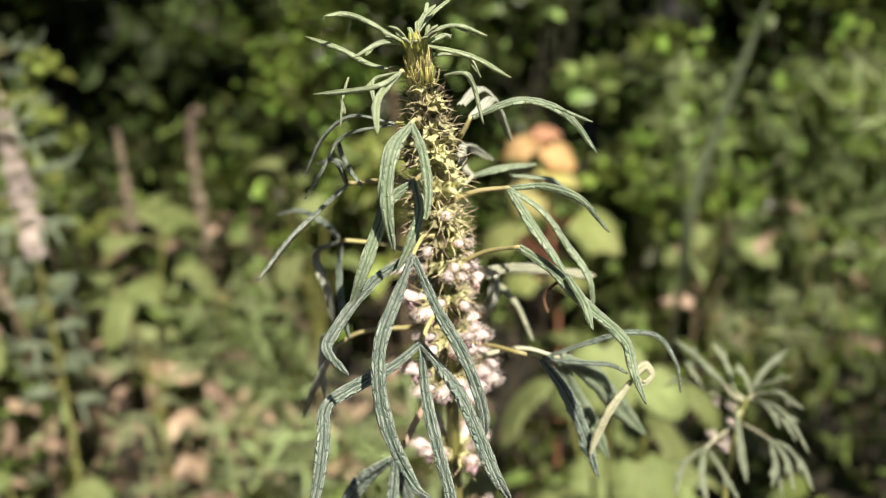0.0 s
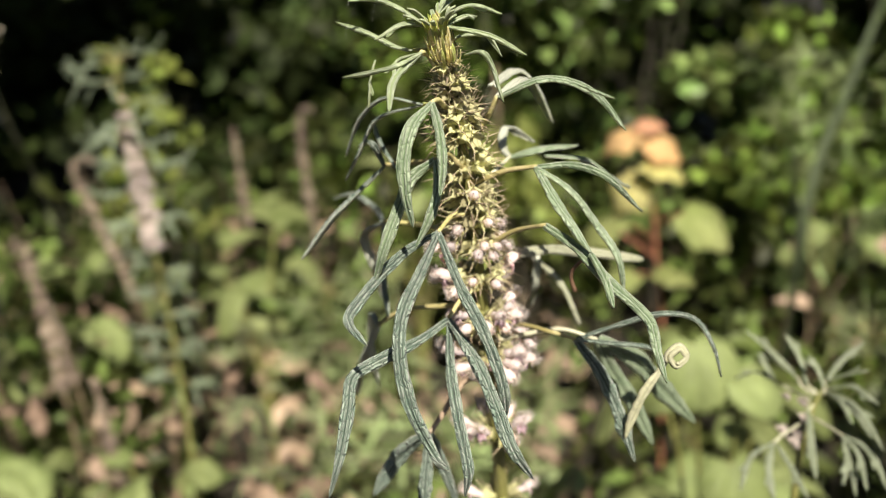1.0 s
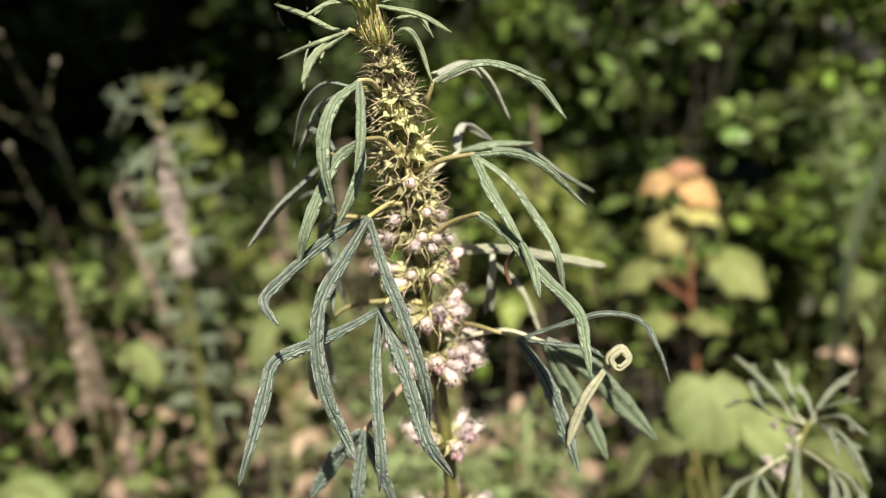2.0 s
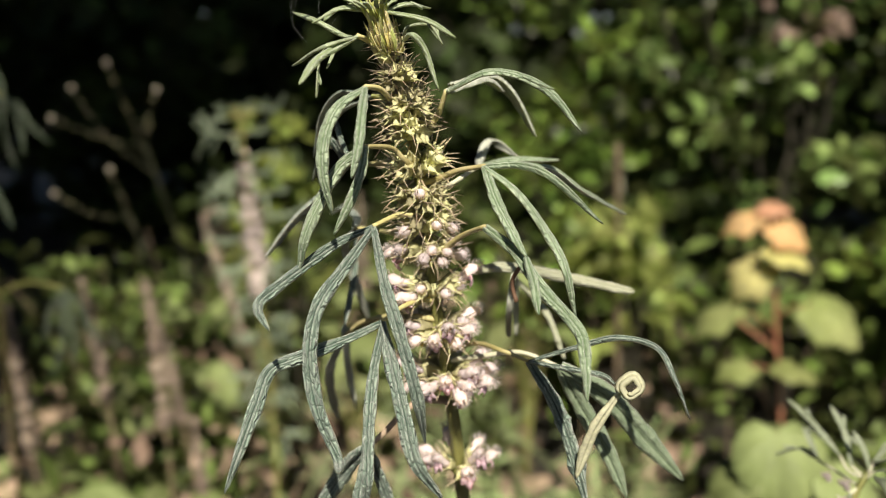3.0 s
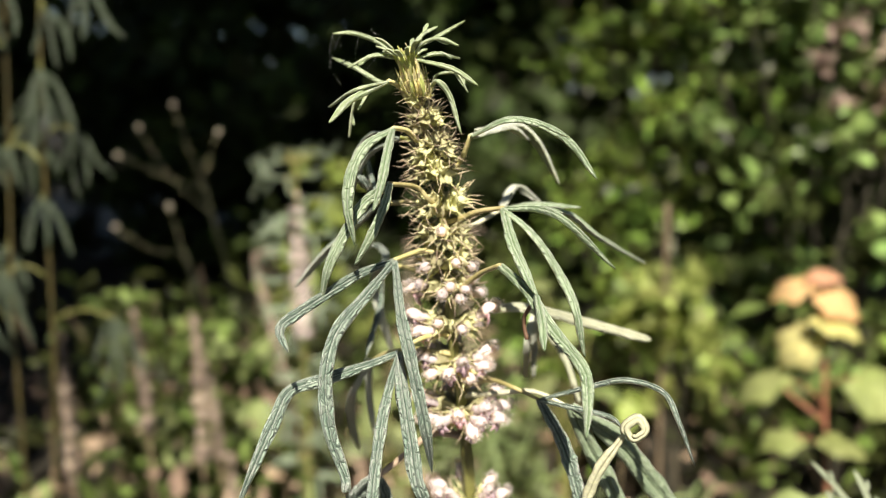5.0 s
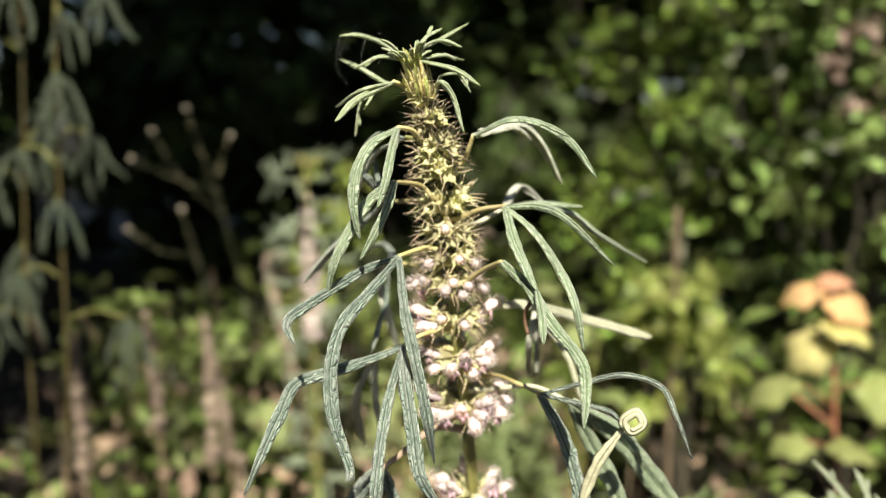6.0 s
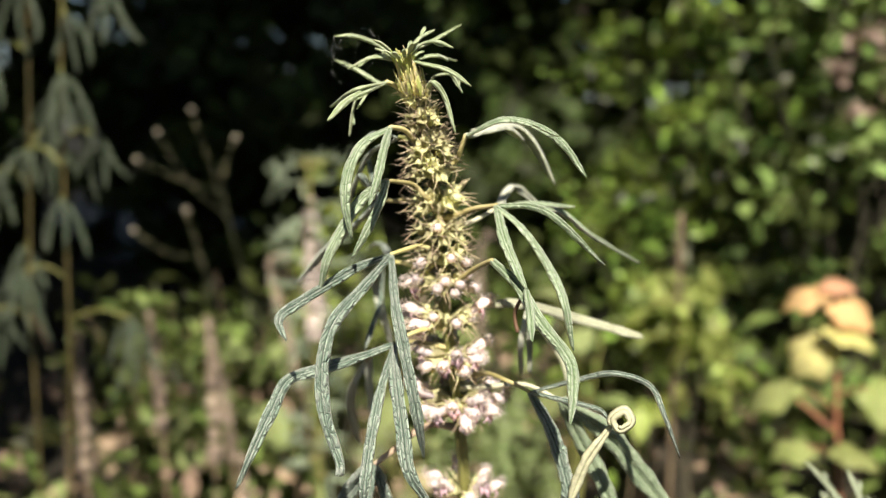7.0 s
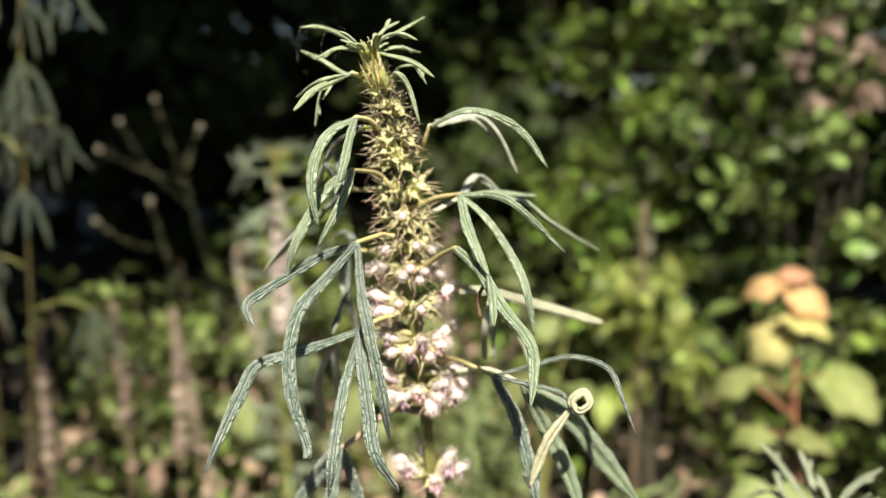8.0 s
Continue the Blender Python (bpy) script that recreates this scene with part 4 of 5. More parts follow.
def young_shoot():
    foot = (0.16, 0.37, ground_height(0.16, 0.37))
    thing = empty("young_motherwort", foot, "young motherwort shoot with a tuft of narrow grey-green leaves", "plant")
    line = spline([foot, (0.142, 0.36, 0.6), (0.132, 0.3268, 0.7631), (0.136, 0.3366, 0.7836), (0.1403, 0.3417, 0.7983), (0.1453, 0.3457, 0.8084)], 40)
    v, f = tube_data(line, np.linspace(0.0026, 0.0011, 40), 10, 0.12)
    shell("stem", v, f, [STEM], thing)
    shoot_leaf(thing, [(144.5, 104.4, -94.4), (138.5, 107.1, -93.1), (135.8, 112.2, -89.5)], [(3.0, [(135.8, 112.2, -89.5), (126.3, 125.5, -82.2), (116.7, 136.0, -76.8)]), (2.6, [(135.8, 112.2, -89.5), (131.2, 129.4, -90.1), (126.1, 141.5, -91.6)])])
    shoot_leaf(thing, [(144.5, 104.4, -94.4), (139.6, 108.7, -91.7)], [(3.0, [(139.6, 108.7, -91.7), (137.2, 118.4, -81.0), (132.4, 125.7, -73.4)])])
    shoot_leaf(thing, [(145.3, 104.9, -93.2)], [(2.6, [(145.3, 104.2, -90.0), (142.8, 106.5, -82.6), (139.0, 109.6, -76.6)])])
    shoot_leaf(thing, [(145.3, 104.9, -93.2), (147.1, 107.2, -87.8)], [(3.4, [(147.1, 107.2, -87.8), (154.2, 109.6, -78.3), (163.0, 111.2, -70.5)]), (2.8, [(146.8, 106.1, -87.8), (154.4, 102.7, -82.4), (161.9, 99.4, -78.6)])])
    shoot_leaf(thing, [(145.2, 104.5, -93.9), (147.2, 103.4, -90.3)], [(3.2, [(147.2, 103.4, -90.3), (154.7, 95.6, -84.3), (158.1, 88.0, -85.0), (161.5, 83.3, -86.6)]), (2.8, [(147.2, 102.7, -91.7), (151.7, 91.8, -88.9), (156.0, 82.7, -91.6), (160.9, 70.8, -101.8)]), (2.8, [(147.1, 102.5, -92.1), (149.2, 90.9, -90.1), (151.3, 81.0, -95.4)]), (2.8, [(147.1, 102.6, -91.9), (153.1, 97.2, -93.6), (157.9, 90.0, -98.6), (160.9, 83.3, -103.7)])])
    shoot_leaf(thing, [(141.3, 100.2, -103.7), (146.0, 91.6, -103.4), (149.3, 85.3, -103.7)], [(3.0, [(149.3, 85.3, -103.7), (149.1, 76.5, -110.1), (146.0, 69.7, -118.3)]), (3.0, [(149.3, 85.3, -103.7), (153.1, 77.3, -106.3), (153.9, 64.7, -117.2)]), (3.2, [(149.3, 85.6, -103.3), (155.4, 80.4, -104.0), (159.3, 73.8, -108.0), (161.9, 64.4, -116.6)]), (2.6, [(149.3, 85.3, -103.7), (153.5, 82.1, -118.0), (154.0, 75.4, -127.7)])])
    shoot_leaf(thing, [(141.6, 103.3, -98.2), (138.6, 99.1, -98.8)], [(4.0, [(138.6, 99.1, -98.8), (137.3, 87.4, -109.1), (137.3, 76.3, -120.4)])])
    shoot_leaf(thing, [(137.8, 100.4, -105.4), (127.7, 97.5, -111.3), (123.1, 94.6, -114.1)], [(4.0, [(123.1, 94.6, -114.1), (120.1, 85.7, -121.7), (121.0, 75.6, -132.3)]), (3.0, [(124.7, 94.3, -113.9), (129.1, 85.6, -119.8), (134.7, 74.7, -129.5)]), (3.0, [(123.1, 94.6, -114.1), (113.8, 92.9, -120.8), (108.2, 85.4, -134.0)])])
    shoot_leaf(thing, [(141.8, 105.7, -98.1), (135.5, 117.7, -99.0), (129.6, 125.4, -98.8)], [(3.2, [(129.6, 125.4, -98.8), (123.4, 133.1, -98.3), (113.9, 137.7, -104.7)]), (3.0, [(129.6, 125.4, -98.8), (126.1, 135.0, -93.1), (124.1, 139.1, -90.5)])])
    for place, size in (((0.1274, 0.3388, 0.7908), 0.45), ((0.1317, 0.3334, 0.7878), 0.5), ((0.131, 0.3482, 0.8026), 0.35), ((0.1373, 0.3446, 0.8018), 0.45), ((0.1373, 0.3393, 0.7967), 0.5), ((0.1351, 0.3377, 0.7888), 0.5)):
        bud = new("bud_cluster", SPIKES[0])
        under(bud, thing)
        bud.matrix_basis = pose(*place, 20, 10, 40) @ Matrix.Diagonal((0.6 * size, 0.6 * size, 0.6 * size, 1))


young_shoot()


def tall_motherwort(line, joints, seed, label):
    """A tall stalk with long-stalked leaves whose narrow lobes hang down from the joint. joints: place, number of lobes, their length, lean to the side."""
    r = np.random.default_rng(seed)
    foot = (line[0][0], line[0][1], ground_height(line[0][0], line[0][1]))
    thing = empty("tall_motherwort", foot, label, "plant", "tall motherworts")
    stem = spline([foot] + list(line[1:]), 50)
    v, f = tube_data(stem, np.linspace(0.003, 0.0015, 50), 10, 0.12)
    shell("stem", v, f, [TALLSTEM], thing, label="thick amber brown stem, darkened for shade")
    for place, count, length, lean in joints:
        end = np.array(place, float)
        p = stem[int(np.argmin(abs(stem[:, 2] - end[2] + 0.012)))]
        v, f = tube_data(spline([p, 0.5 * (p + end) + np.array([0, 0, 0.012]), end], 8), [0.0014] * 8, 6)
        leaf = shell("leaf", v, f, [STEM], thing)
        for k in range(count):
            side = (k - (count - 1) / 2) / max(1, (count - 1) / 2)
            d = np.array([1.0 * side + lean + r.normal(0, 0.12), -0.3 + 0.3 * abs(side) + r.normal(0, 0.15), 0])
            ln = length * (1 - 0.16 * abs(side)) * r.uniform(0.85, 1.12)
            drop = np.array([0, 0, -ln])
            v, f, s, uv = blade_data([end, end + 0.22 * ln * d + 0.18 * drop, end + 0.42 * ln * d + 0.55 * drop, end + 0.58 * ln * d + r.uniform(0.8, 1.1) * drop + r.normal(0, 0.006, 3)], r.uniform(0.006, 0.0085), r, facing=(0.3 * side, -1, 0.2), along=18, curl=0.4)
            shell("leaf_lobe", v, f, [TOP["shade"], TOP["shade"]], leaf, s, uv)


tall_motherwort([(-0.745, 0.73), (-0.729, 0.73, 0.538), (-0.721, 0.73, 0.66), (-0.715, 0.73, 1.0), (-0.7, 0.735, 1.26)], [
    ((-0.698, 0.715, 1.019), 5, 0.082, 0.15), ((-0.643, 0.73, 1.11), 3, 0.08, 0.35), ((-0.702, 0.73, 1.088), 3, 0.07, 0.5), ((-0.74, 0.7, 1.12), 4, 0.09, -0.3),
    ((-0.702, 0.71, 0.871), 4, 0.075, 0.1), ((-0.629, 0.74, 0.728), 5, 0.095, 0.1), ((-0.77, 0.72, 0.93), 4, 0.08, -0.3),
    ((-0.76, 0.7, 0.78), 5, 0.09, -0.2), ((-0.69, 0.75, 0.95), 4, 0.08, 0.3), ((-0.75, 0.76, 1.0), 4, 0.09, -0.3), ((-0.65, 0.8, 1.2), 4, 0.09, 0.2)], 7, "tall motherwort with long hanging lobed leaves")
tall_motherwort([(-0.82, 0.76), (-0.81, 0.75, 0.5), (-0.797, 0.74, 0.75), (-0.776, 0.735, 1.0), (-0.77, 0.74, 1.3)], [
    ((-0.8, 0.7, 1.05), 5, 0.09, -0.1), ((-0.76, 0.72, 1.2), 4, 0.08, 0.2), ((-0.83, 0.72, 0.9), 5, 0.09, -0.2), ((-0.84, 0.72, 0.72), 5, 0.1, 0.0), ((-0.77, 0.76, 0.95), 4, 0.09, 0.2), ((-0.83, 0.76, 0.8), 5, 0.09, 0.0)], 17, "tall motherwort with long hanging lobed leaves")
motherwort_like("flowering_motherwort", (-0.56, 1.03), 0.9, 8, "motherwort with a pale pink flower spike and grey leaves", 0.0, 17, 0.085, lean=(-0.012, 0.02), whorls=24, kind="pale", width=0.0055, step=0.03, tuft=7, spike=1.15, bare=0.05)


for i, (x, y, h, ln) in enumerate(((-0.46, 1.1, 0.44, 0.11), (-0.3, 1.05, 0.38, 0.11), (-0.42, 1.36, 0.44, 0.12), (-0.16, 0.98, 0.36, 0.11), (0.5, 1.25, 0.42, 0.11), (0.7, 1.5, 0.5, 0.11))):
    tagged(motherwort_like("leafy_weed", (x, y), h, 200 + i, "low weed with feathery grey-green lobed leaves", 0.02, 5, ln, kind="weed", width=0.008, step=0.06, tuft=6, lean=(0.01, 0.0)), group="feathery weeds")


# dead seed spikes
SEEDS = [seed_whorl_mesh(60 + i, SEED) for i in range(3)]
SEEDS_GREY = [seed_whorl_mesh(65 + i, SEEDGREY) for i in range(3)]


def seed_spike(foot, knots, seed, length, grey=False):
    r = np.random.default_rng(seed)
    b = (foot[0], foot[1], ground_height(foot[0], foot[1]))
    thing = empty("seed_spike", b, "grey-green ripening seed spike" if grey else "dry brown seed spike of a withered motherwort", "plant" if grey else "dead plant", "withered seed spikes")
    line = spline([b] + list(knots), 60)
    v, f = tube_data(line, np.linspace(0.0042, 0.0012, 60), 8)
    shell("stem", v, f, [STEM if grey else SEEDSTEM], thing)
    s = np.concatenate([[0], np.cumsum(np.linalg.norm(np.diff(line, axis=0), axis=1))])
    back = s[-1] - s
    d = 0.004
    i = 0
    while d < length:
        p = line[int(np.argmin(abs(back - d)))]
        w = new("seed_whorl", (SEEDS_GREY if grey else SEEDS)[i % 3])
        under(w, thing)
        size = min(1.05, 0.58 + d * 3.5) * r.uniform(0.7, 1.15)
        w.matrix_basis = pose(*p, r.uniform(-15, 15), r.uniform(-15, 15), r.uniform(0, 360)) @ Matrix.Diagonal((size, size, size * 0.9, 1))
        d += 0.0095 * (0.8 + 0.7 * min(1, d * 6))
        i += 1


seed_spike((-0.66, 1.22), [(-0.7, 1.26, 0.35), (-0.82, 1.33, 0.6), (-0.86, 1.352, 0.69), (-0.83, 1.345, 0.712), (-0.81, 1.34, 0.7)], 1, 0.33)
seed_spike((-0.72, 1.0), [(-0.724, 1.006, 0.45), (-0.751, 1.031, 0.65)], 2, 0.24)
seed_spike((-0.8, 1.2), [(-0.86, 1.21, 0.4), (-0.909, 1.213, 0.6)], 3, 0.28)
seed_spike((-0.84, 1.04), [(-0.867, 1.047, 0.39), (-0.903, 1.067, 0.585), (-0.915, 1.07, 0.64)], 4, 0.22)
seed_spike((-0.52, 1.66), [(-0.52, 1.66, 0.45), (-0.518, 1.653, 0.72), (-0.505, 1.65, 0.745), (-0.49, 1.645, 0.735)], 5, 0.34)
seed_spike((-0.66, 1.0), [(-0.675, 1.02, 0.3), (-0.681, 1.021, 0.44)], 6, 0.2)
seed_spike((-0.7, 1.75), [(-0.71, 1.76, 0.4), (-0.72, 1.77, 0.68)], 7, 0.3)
seed_spike((-0.98, 1.0), [(-1.0, 1.0, 0.35), (-1.03, 1.02, 0.6)], 8, 0.26)

seed_spike((-0.2, 2.6), [(-0.2, 2.62, 0.5), (-0.21, 2.63, 0.86)], 9, 0.3, True)


def broad_grass(foot, blades):
    """A clump of tall, broad, folded grass leaves."""
    r = np.random.default_rng(5)
    thing = empty("broad_grass", (foot[0], foot[1], ground_height(*foot)), "tall broad-bladed grey-green grass", "grass")
    for width, knots in blades:
        v, f, s, uv = blade_data([(foot[0], foot[1], ground_height(*foot))] + list(knots), width, r, facing=(-0.5, -0.6, 0.2), along=26, curl=0.3, ripple=0.0, stub=0.6)
        shell("grass_leaf", v, f, [GRASSBLADE, GRASSBLADE], thing, s, uv)


broad_grass((0.43, 1.45), [(0.018, [(0.445, 1.45, 0.4), (0.462, 1.446, 0.63), (0.5, 1.446, 0.77), (0.55, 1.446, 0.95)]), (0.012, [(0.44, 1.44, 0.5), (0.415, 1.44, 0.68), (0.385, 1.44, 0.74)])])


# sapling with autumn leaves
def lobed_leaf(name, place, way, normal, size, mat, parent, rng, lobes=3):
    """A broad leaf with pointed lobes, folded and cupped, with its stalk."""
    d = unit(np.array(way, float))
    n = unit(np.array(normal, float) - d * (np.array(normal, float) @ d))
    w = np.cross(n, d)
    verts, faces = [np.array(place, float)], []
    steps = 44
    rim = []
    for i in range(steps + 1):
        a = -2.5 + 5.0 * i / steps
        dent = abs((a / 1.05 + 0.5) % 1 - 0.5) * 2
        lob = (1.03 - 0.25 * dent ** 0.9 if lobes > 1 else 0.95) + 0.05 * math.sin(23 * a)
        rad = size * 0.62 * lob * (0.72 + 0.28 * math.cos(a))
        rim.append((a, rad))
    for frac in (0.45, 1.0):
        for a, rad in rim:
            x, y = rad * frac * math.sin(a), rad * frac * math.cos(a) + 0.12 * size * frac
            cup = -0.9 * (x * x + y * y) / size * 0.5 + 0.12 * abs(x) + 0.02 * size * math.sin(5 * a)
            verts.append(np.array(place) + w * x + d * y + n * cup)
    m = steps + 1
    for i in range(steps):
        faces.append((0, 1 + i, 2 + i))
        faces.append((1 + i, 1 + m + i, 2 + m + i, 2 + i))
    k = len(verts)
    verts += [v - n * 0.0006 for v in verts]
    faces += [tuple(i + k for i in q)[::-1] for q in faces]
    for i in range(steps):
        a = 1 + m + i
        faces.append((a, a + k, a + 1 + k, a + 1))
    return shell(name, verts, faces, [mat], parent)


def sapling():
    r = np.random.default_rng(3)
    b = (0.21, 1.36, ground_height(0.21, 1.36))
    thing = empty("maple_sapling", b, "young sapling with orange and yellow autumn leaves on a red stem", "sapling")
    stem = spline([b, (0.203, 1.365, 0.385), (0.19, 1.37, 0.507), (0.178, 1.372, 0.638), (0.165, 1.375, 0.715)], 24)
    v, f = tube_data(stem, np.linspace(0.0042, 0.002, 24), 8)
    shell("stem", v, f, [REDSTEM], thing, label="thin red stem")
    v, f = tube_data(spline([(0.19, 1.37, 0.507), (0.16, 1.365, 0.53), (0.128, 1.355, 0.556)], 8), np.linspace(0.003, 0.0026, 8), 6)
    shell("twig", v, f, [REDSTEM], thing)
    for base, mat, size, way, normal in (
            ((0.15, 1.37, 0.726), ORANGE, 0.082, (-1, -0.25, -0.25), (-0.15, -0.3, 0.9)), ((0.152, 1.375, 0.737), ROSE, 0.058, (0.9, -0.2, 0.2), (0.1, -0.35, 0.9)),
            ((0.172, 1.37, 0.712), ORANGE, 0.08, (0.9, -0.35, -0.35), (0.2, -0.5, 0.8)), ((0.168, 1.36, 0.676), YELLOW, 0.085, (0.95, -0.4, -0.1), (0.1, -0.2, 0.9)),
            ((0.158, 1.36, 0.646), YELLOW, 0.088, (-0.7, -0.3, -0.65), (-0.3, -0.7, 0.5)), ((0.232, 1.36, 0.588), LIME, 0.12, (0.9, -0.4, -0.4), (0.1, -0.4, 0.8)),
            ((0.118, 1.35, 0.58), LIME, 0.11, (-0.95, -0.4, -0.4), (-0.2, -0.1, 0.9)), ((0.15, 1.34, 0.487), LIME, 0.08, (-0.9, -0.5, -0.05), (-0.1, -0.2, 0.9)),
            ((0.19, 1.34, 0.492), LIME, 0.08, (0.95, -0.4, 0.02), (0.1, -0.2, 0.9))):
        p = stem[int(np.argmin(abs(stem[:, 2] - base[2] + 0.03)))]
        v, f = tube_data(spline([p, 0.5 * (p + np.array(base)) + np.array([0, 0, 0.006]), base], 8), [0.0013] * 8, 6)
        stalk = shell("leaf_stalk", v, f, [REDSTEM], thing)
        lobed_leaf("leaf", base, way, normal, size, mat, stalk, r)


sapling()


# broad-leaved herbs
def broad_herb(place, count, size, height, seed, label="low herb with broad pale green leaves"):
    r = np.random.default_rng(seed)
    b = (place[0], place[1], ground_height(*place))
    thing = empty("broad_leaved_herb", b, label, "herb", "broad-leaved herbs")
    for i in range(count):
        az = 2 * math.pi * i / count + r.uniform(-0.4, 0.4)
        out = np.array([math.cos(az), math.sin(az), 0])
        h = height * r.uniform(0.6, 1.05)
        tip = np.array(b) + out * r.uniform(0.35, 0.7) * size * 1.2 + np.array([0, 0, h])
        v, f = tube_data(spline([b, np.array(b) + out * 0.02 + np.array([0, 0, 0.6 * h]), tip], 10), np.linspace(0.004, 0.0022, 10), 6)
        stalk = shell("leaf_stalk", v, f, [STEM], thing)
        ln = size * r.uniform(0.7, 1.15)
        fall = r.uniform(0.15, 0.8)
        turn = r.uniform(-0.3, 0.3)
        side = np.array([-out[1], out[0], 0]) * turn
        v, f, s, uv = blade_data([tip - out * 0.1 * ln, tip + (out + side) * 0.3 * ln + np.array([0, 0, 0.08 * ln]), tip + (out + side) * 0.65 * ln - np.array([0, 0, 0.3 * fall * ln]), tip + (out * 0.8 + 2 * side) * ln - np.array([0, 0, fall * ln])], 0.62 * ln, r, outward=out, roll=r.uniform(-25, 25), along=16, curl=0.25, ripple=0.03, teeth=5)
        shell("leaf", v, f, [BROAD, BROAD], stalk, s, uv)


for i, (x, y, n, s, h) in enumerate((
        (-0.6, 1.5, 5, 0.12, 0.5), (-0.78, 1.55, 5, 0.15, 0.46), (0.22, 0.98, 6, 0.1, 0.54), (0.08, 0.76, 6, 0.085, 0.5), (0.19, 0.72, 5, 0.09, 0.54), 
        (-0.75, 0.8, 5, 0.1, 0.4), (-0.3, 1.7, 6, 0.12, 0.6), (-1.0, 1.35, 6, 0.12, 0.45),
        (-0.92, 1.98, 6, 0.24, 0.46), (0.62, 1.75, 6, 0.1, 0.42), (-1.05, 1.0, 5, 0.11, 0.33), (-0.85, 0.98, 6, 0.1, 0.36), (-0.6, 1.0, 5, 0.1, 0.32))):
    broad_herb((x, y), n, s, h, 100 + i)



def round_leaved_herb(place, leaves):
    """A herb with a few large round leaves on long stalks. leaves: where the blade starts, its way, the way it faces, its size."""
    r = np.random.default_rng(12)
    b = (place[0], place[1], ground_height(*place))
    thing = empty("broad_leaved_herb", b, "tall herb with large round pale green leaves", "herb", "broad-leaved herbs")
    for base, way, normal, size in leaves:
        v, f = tube_data(spline([b, 0.5 * (np.array(b) + np.array(base)) + np.array([0.01, 0.01, 0.03]), base], 12), np.linspace(0.003, 0.0018, 12), 6)
        stalk = shell("leaf_stalk", v, f, [STEM], thing)
        lobed_leaf("leaf", base, way, normal, size, BROAD, stalk, r, lobes=1)


round_leaved_herb((0.17, 0.66), (
    ((0.135, 0.63, 0.695), (0.1, -0.75, -0.6), (0.0, -0.45, 0.9), 0.075), ((0.17, 0.62, 0.67), (0.85, -0.4, -0.35), (0.2, -0.4, 0.85), 0.058), ((0.118, 0.62, 0.665), (-0.8, -0.5, -0.3), (-0.2, -0.3, 0.85), 0.048),
    ((0.165, 0.6, 0.6), (0.2, -0.7, -0.6), (0.1, -0.5, 0.8), 0.07)))

# undergrowth and litter, past counting
rng = np.random.default_rng(21)


def scatter(n, x0, x1, y0, y1, z0, z1, gaps=-9.0):
    """Places in a box over the ground; gaps: leaves bare patches between clumps, and clears the ground round the
    sapling, where the darkened soil stands for shade.
    """
    out = []
    while len(out) < n:
        x, y = rng.uniform(x0, x1), rng.uniform(y0, y1)
        if noise.noise(Vector((x * 3.4, y * 3.4, 7))) < gaps or (gaps > 0.05 and ((x - 0.28) / 0.36) ** 2 + ((y - 1.4) / 0.5) ** 2 < 1):
            continue
        out.append((x, y, ground_height(x, y) + rng.uniform(z0, z1)))
    return out


tagged(leaves_mesh("leaf_litter", scatter(1300, -2.5, 0.1, 0.4, 3.5, 0.01, 0.05), 0.06, LITTER, None, rng, 0.6, 0.4, 0.5), "tan and pinkish dry leaves on the soil", "leaf litter")
tagged(leaves_mesh("withered_leaves", scatter(240, -0.5, 0.05, 0.72, 1.3, 0.12, 0.42) + scatter(60, 0.45, 1.0, 1.4, 2.0, 0.1, 0.5) + scatter(130, -1.2, -0.5, 0.85, 1.6, 0.1, 0.4) + scatter(70, 0.0, 0.4, 0.6, 1.05, 0.04, 0.3), 0.036, LITTER, None, rng, 0.6, 0.5, 0.6, spread=1.0), "withered pinkish tan leaves caught in the weeds", "dead leaves")
tagged(leaves_mesh("undergrowth", scatter(2300, -1.6, 0.9, 0.85, 1.8, 0.03, 0.4, 0.1) + scatter(3400, -1.2, 1.8, 1.6, 3.2, 0.03, 0.6, 0.0) + scatter(1000, -1.7, -0.85, 1.1, 1.9, 0.1, 0.55, 0.0) + scatter(700, 0.05, 1.1, 0.8, 1.6, 0.03, 0.36, -0.1), 0.045, HERB, None, rng, 0.42, 0.3, 0.4), "low mixed green weeds", "undergrowth")
tagged(leaves_mesh("grey_weeds", scatter(900, -0.62, 0.02, 0.85, 1.4, 0.18, 0.46, 0.0) + scatter(2600, 0.5, 1.4, 1.6, 2.3, 0.25, 0.8, -0.05), 0.06, PALEHERB, None, rng, 0.1, 0.2, 0.5, spread=1.0), "feathery grey-green weeds", "undergrowth")


def tall_grass(count, x0, x1, y0, y1):
    """Arching grass blades, each a narrow folded strip, past counting."""
    verts, faces = [], []
    for _ in range(count):
        x, y = rng.uniform(x0, x1), rng.uniform(y0, y1)
        h, az = rng.uniform(0.5, 1.2), rng.uniform(0, 6.28)
        d = np.array([math.cos(az), math.sin(az), 0])
        w = np.array([-d[1], d[0], 0])
        o = len(verts)
        for i in range(8):
            v = i / 7
            c = np.array([x, y, ground_height(x, y)]) + d * 0.32 * h * v ** 2.2 + np.array([0, 0, h * (v - 0.25 * v ** 3)])
            hw = 0.0034 * (1 - v) ** 0.6 + 0.0002
            verts += [c - w * hw + d * 0.4 * hw, c, c + w * hw + d * 0.4 * hw]
        for i in range(7):
            k = o + 3 * i
            faces += [(k, k + 1, k + 4, k + 3), (k + 1, k + 2, k + 5, k + 4)]
    tagged(shell("tall_grass", verts, faces, [GRASS]), "tall pale green grass in front of the bushes", "grass", kind="stuff")


tall_grass(170, 0.55, 1.8, 1.5, 2.4)


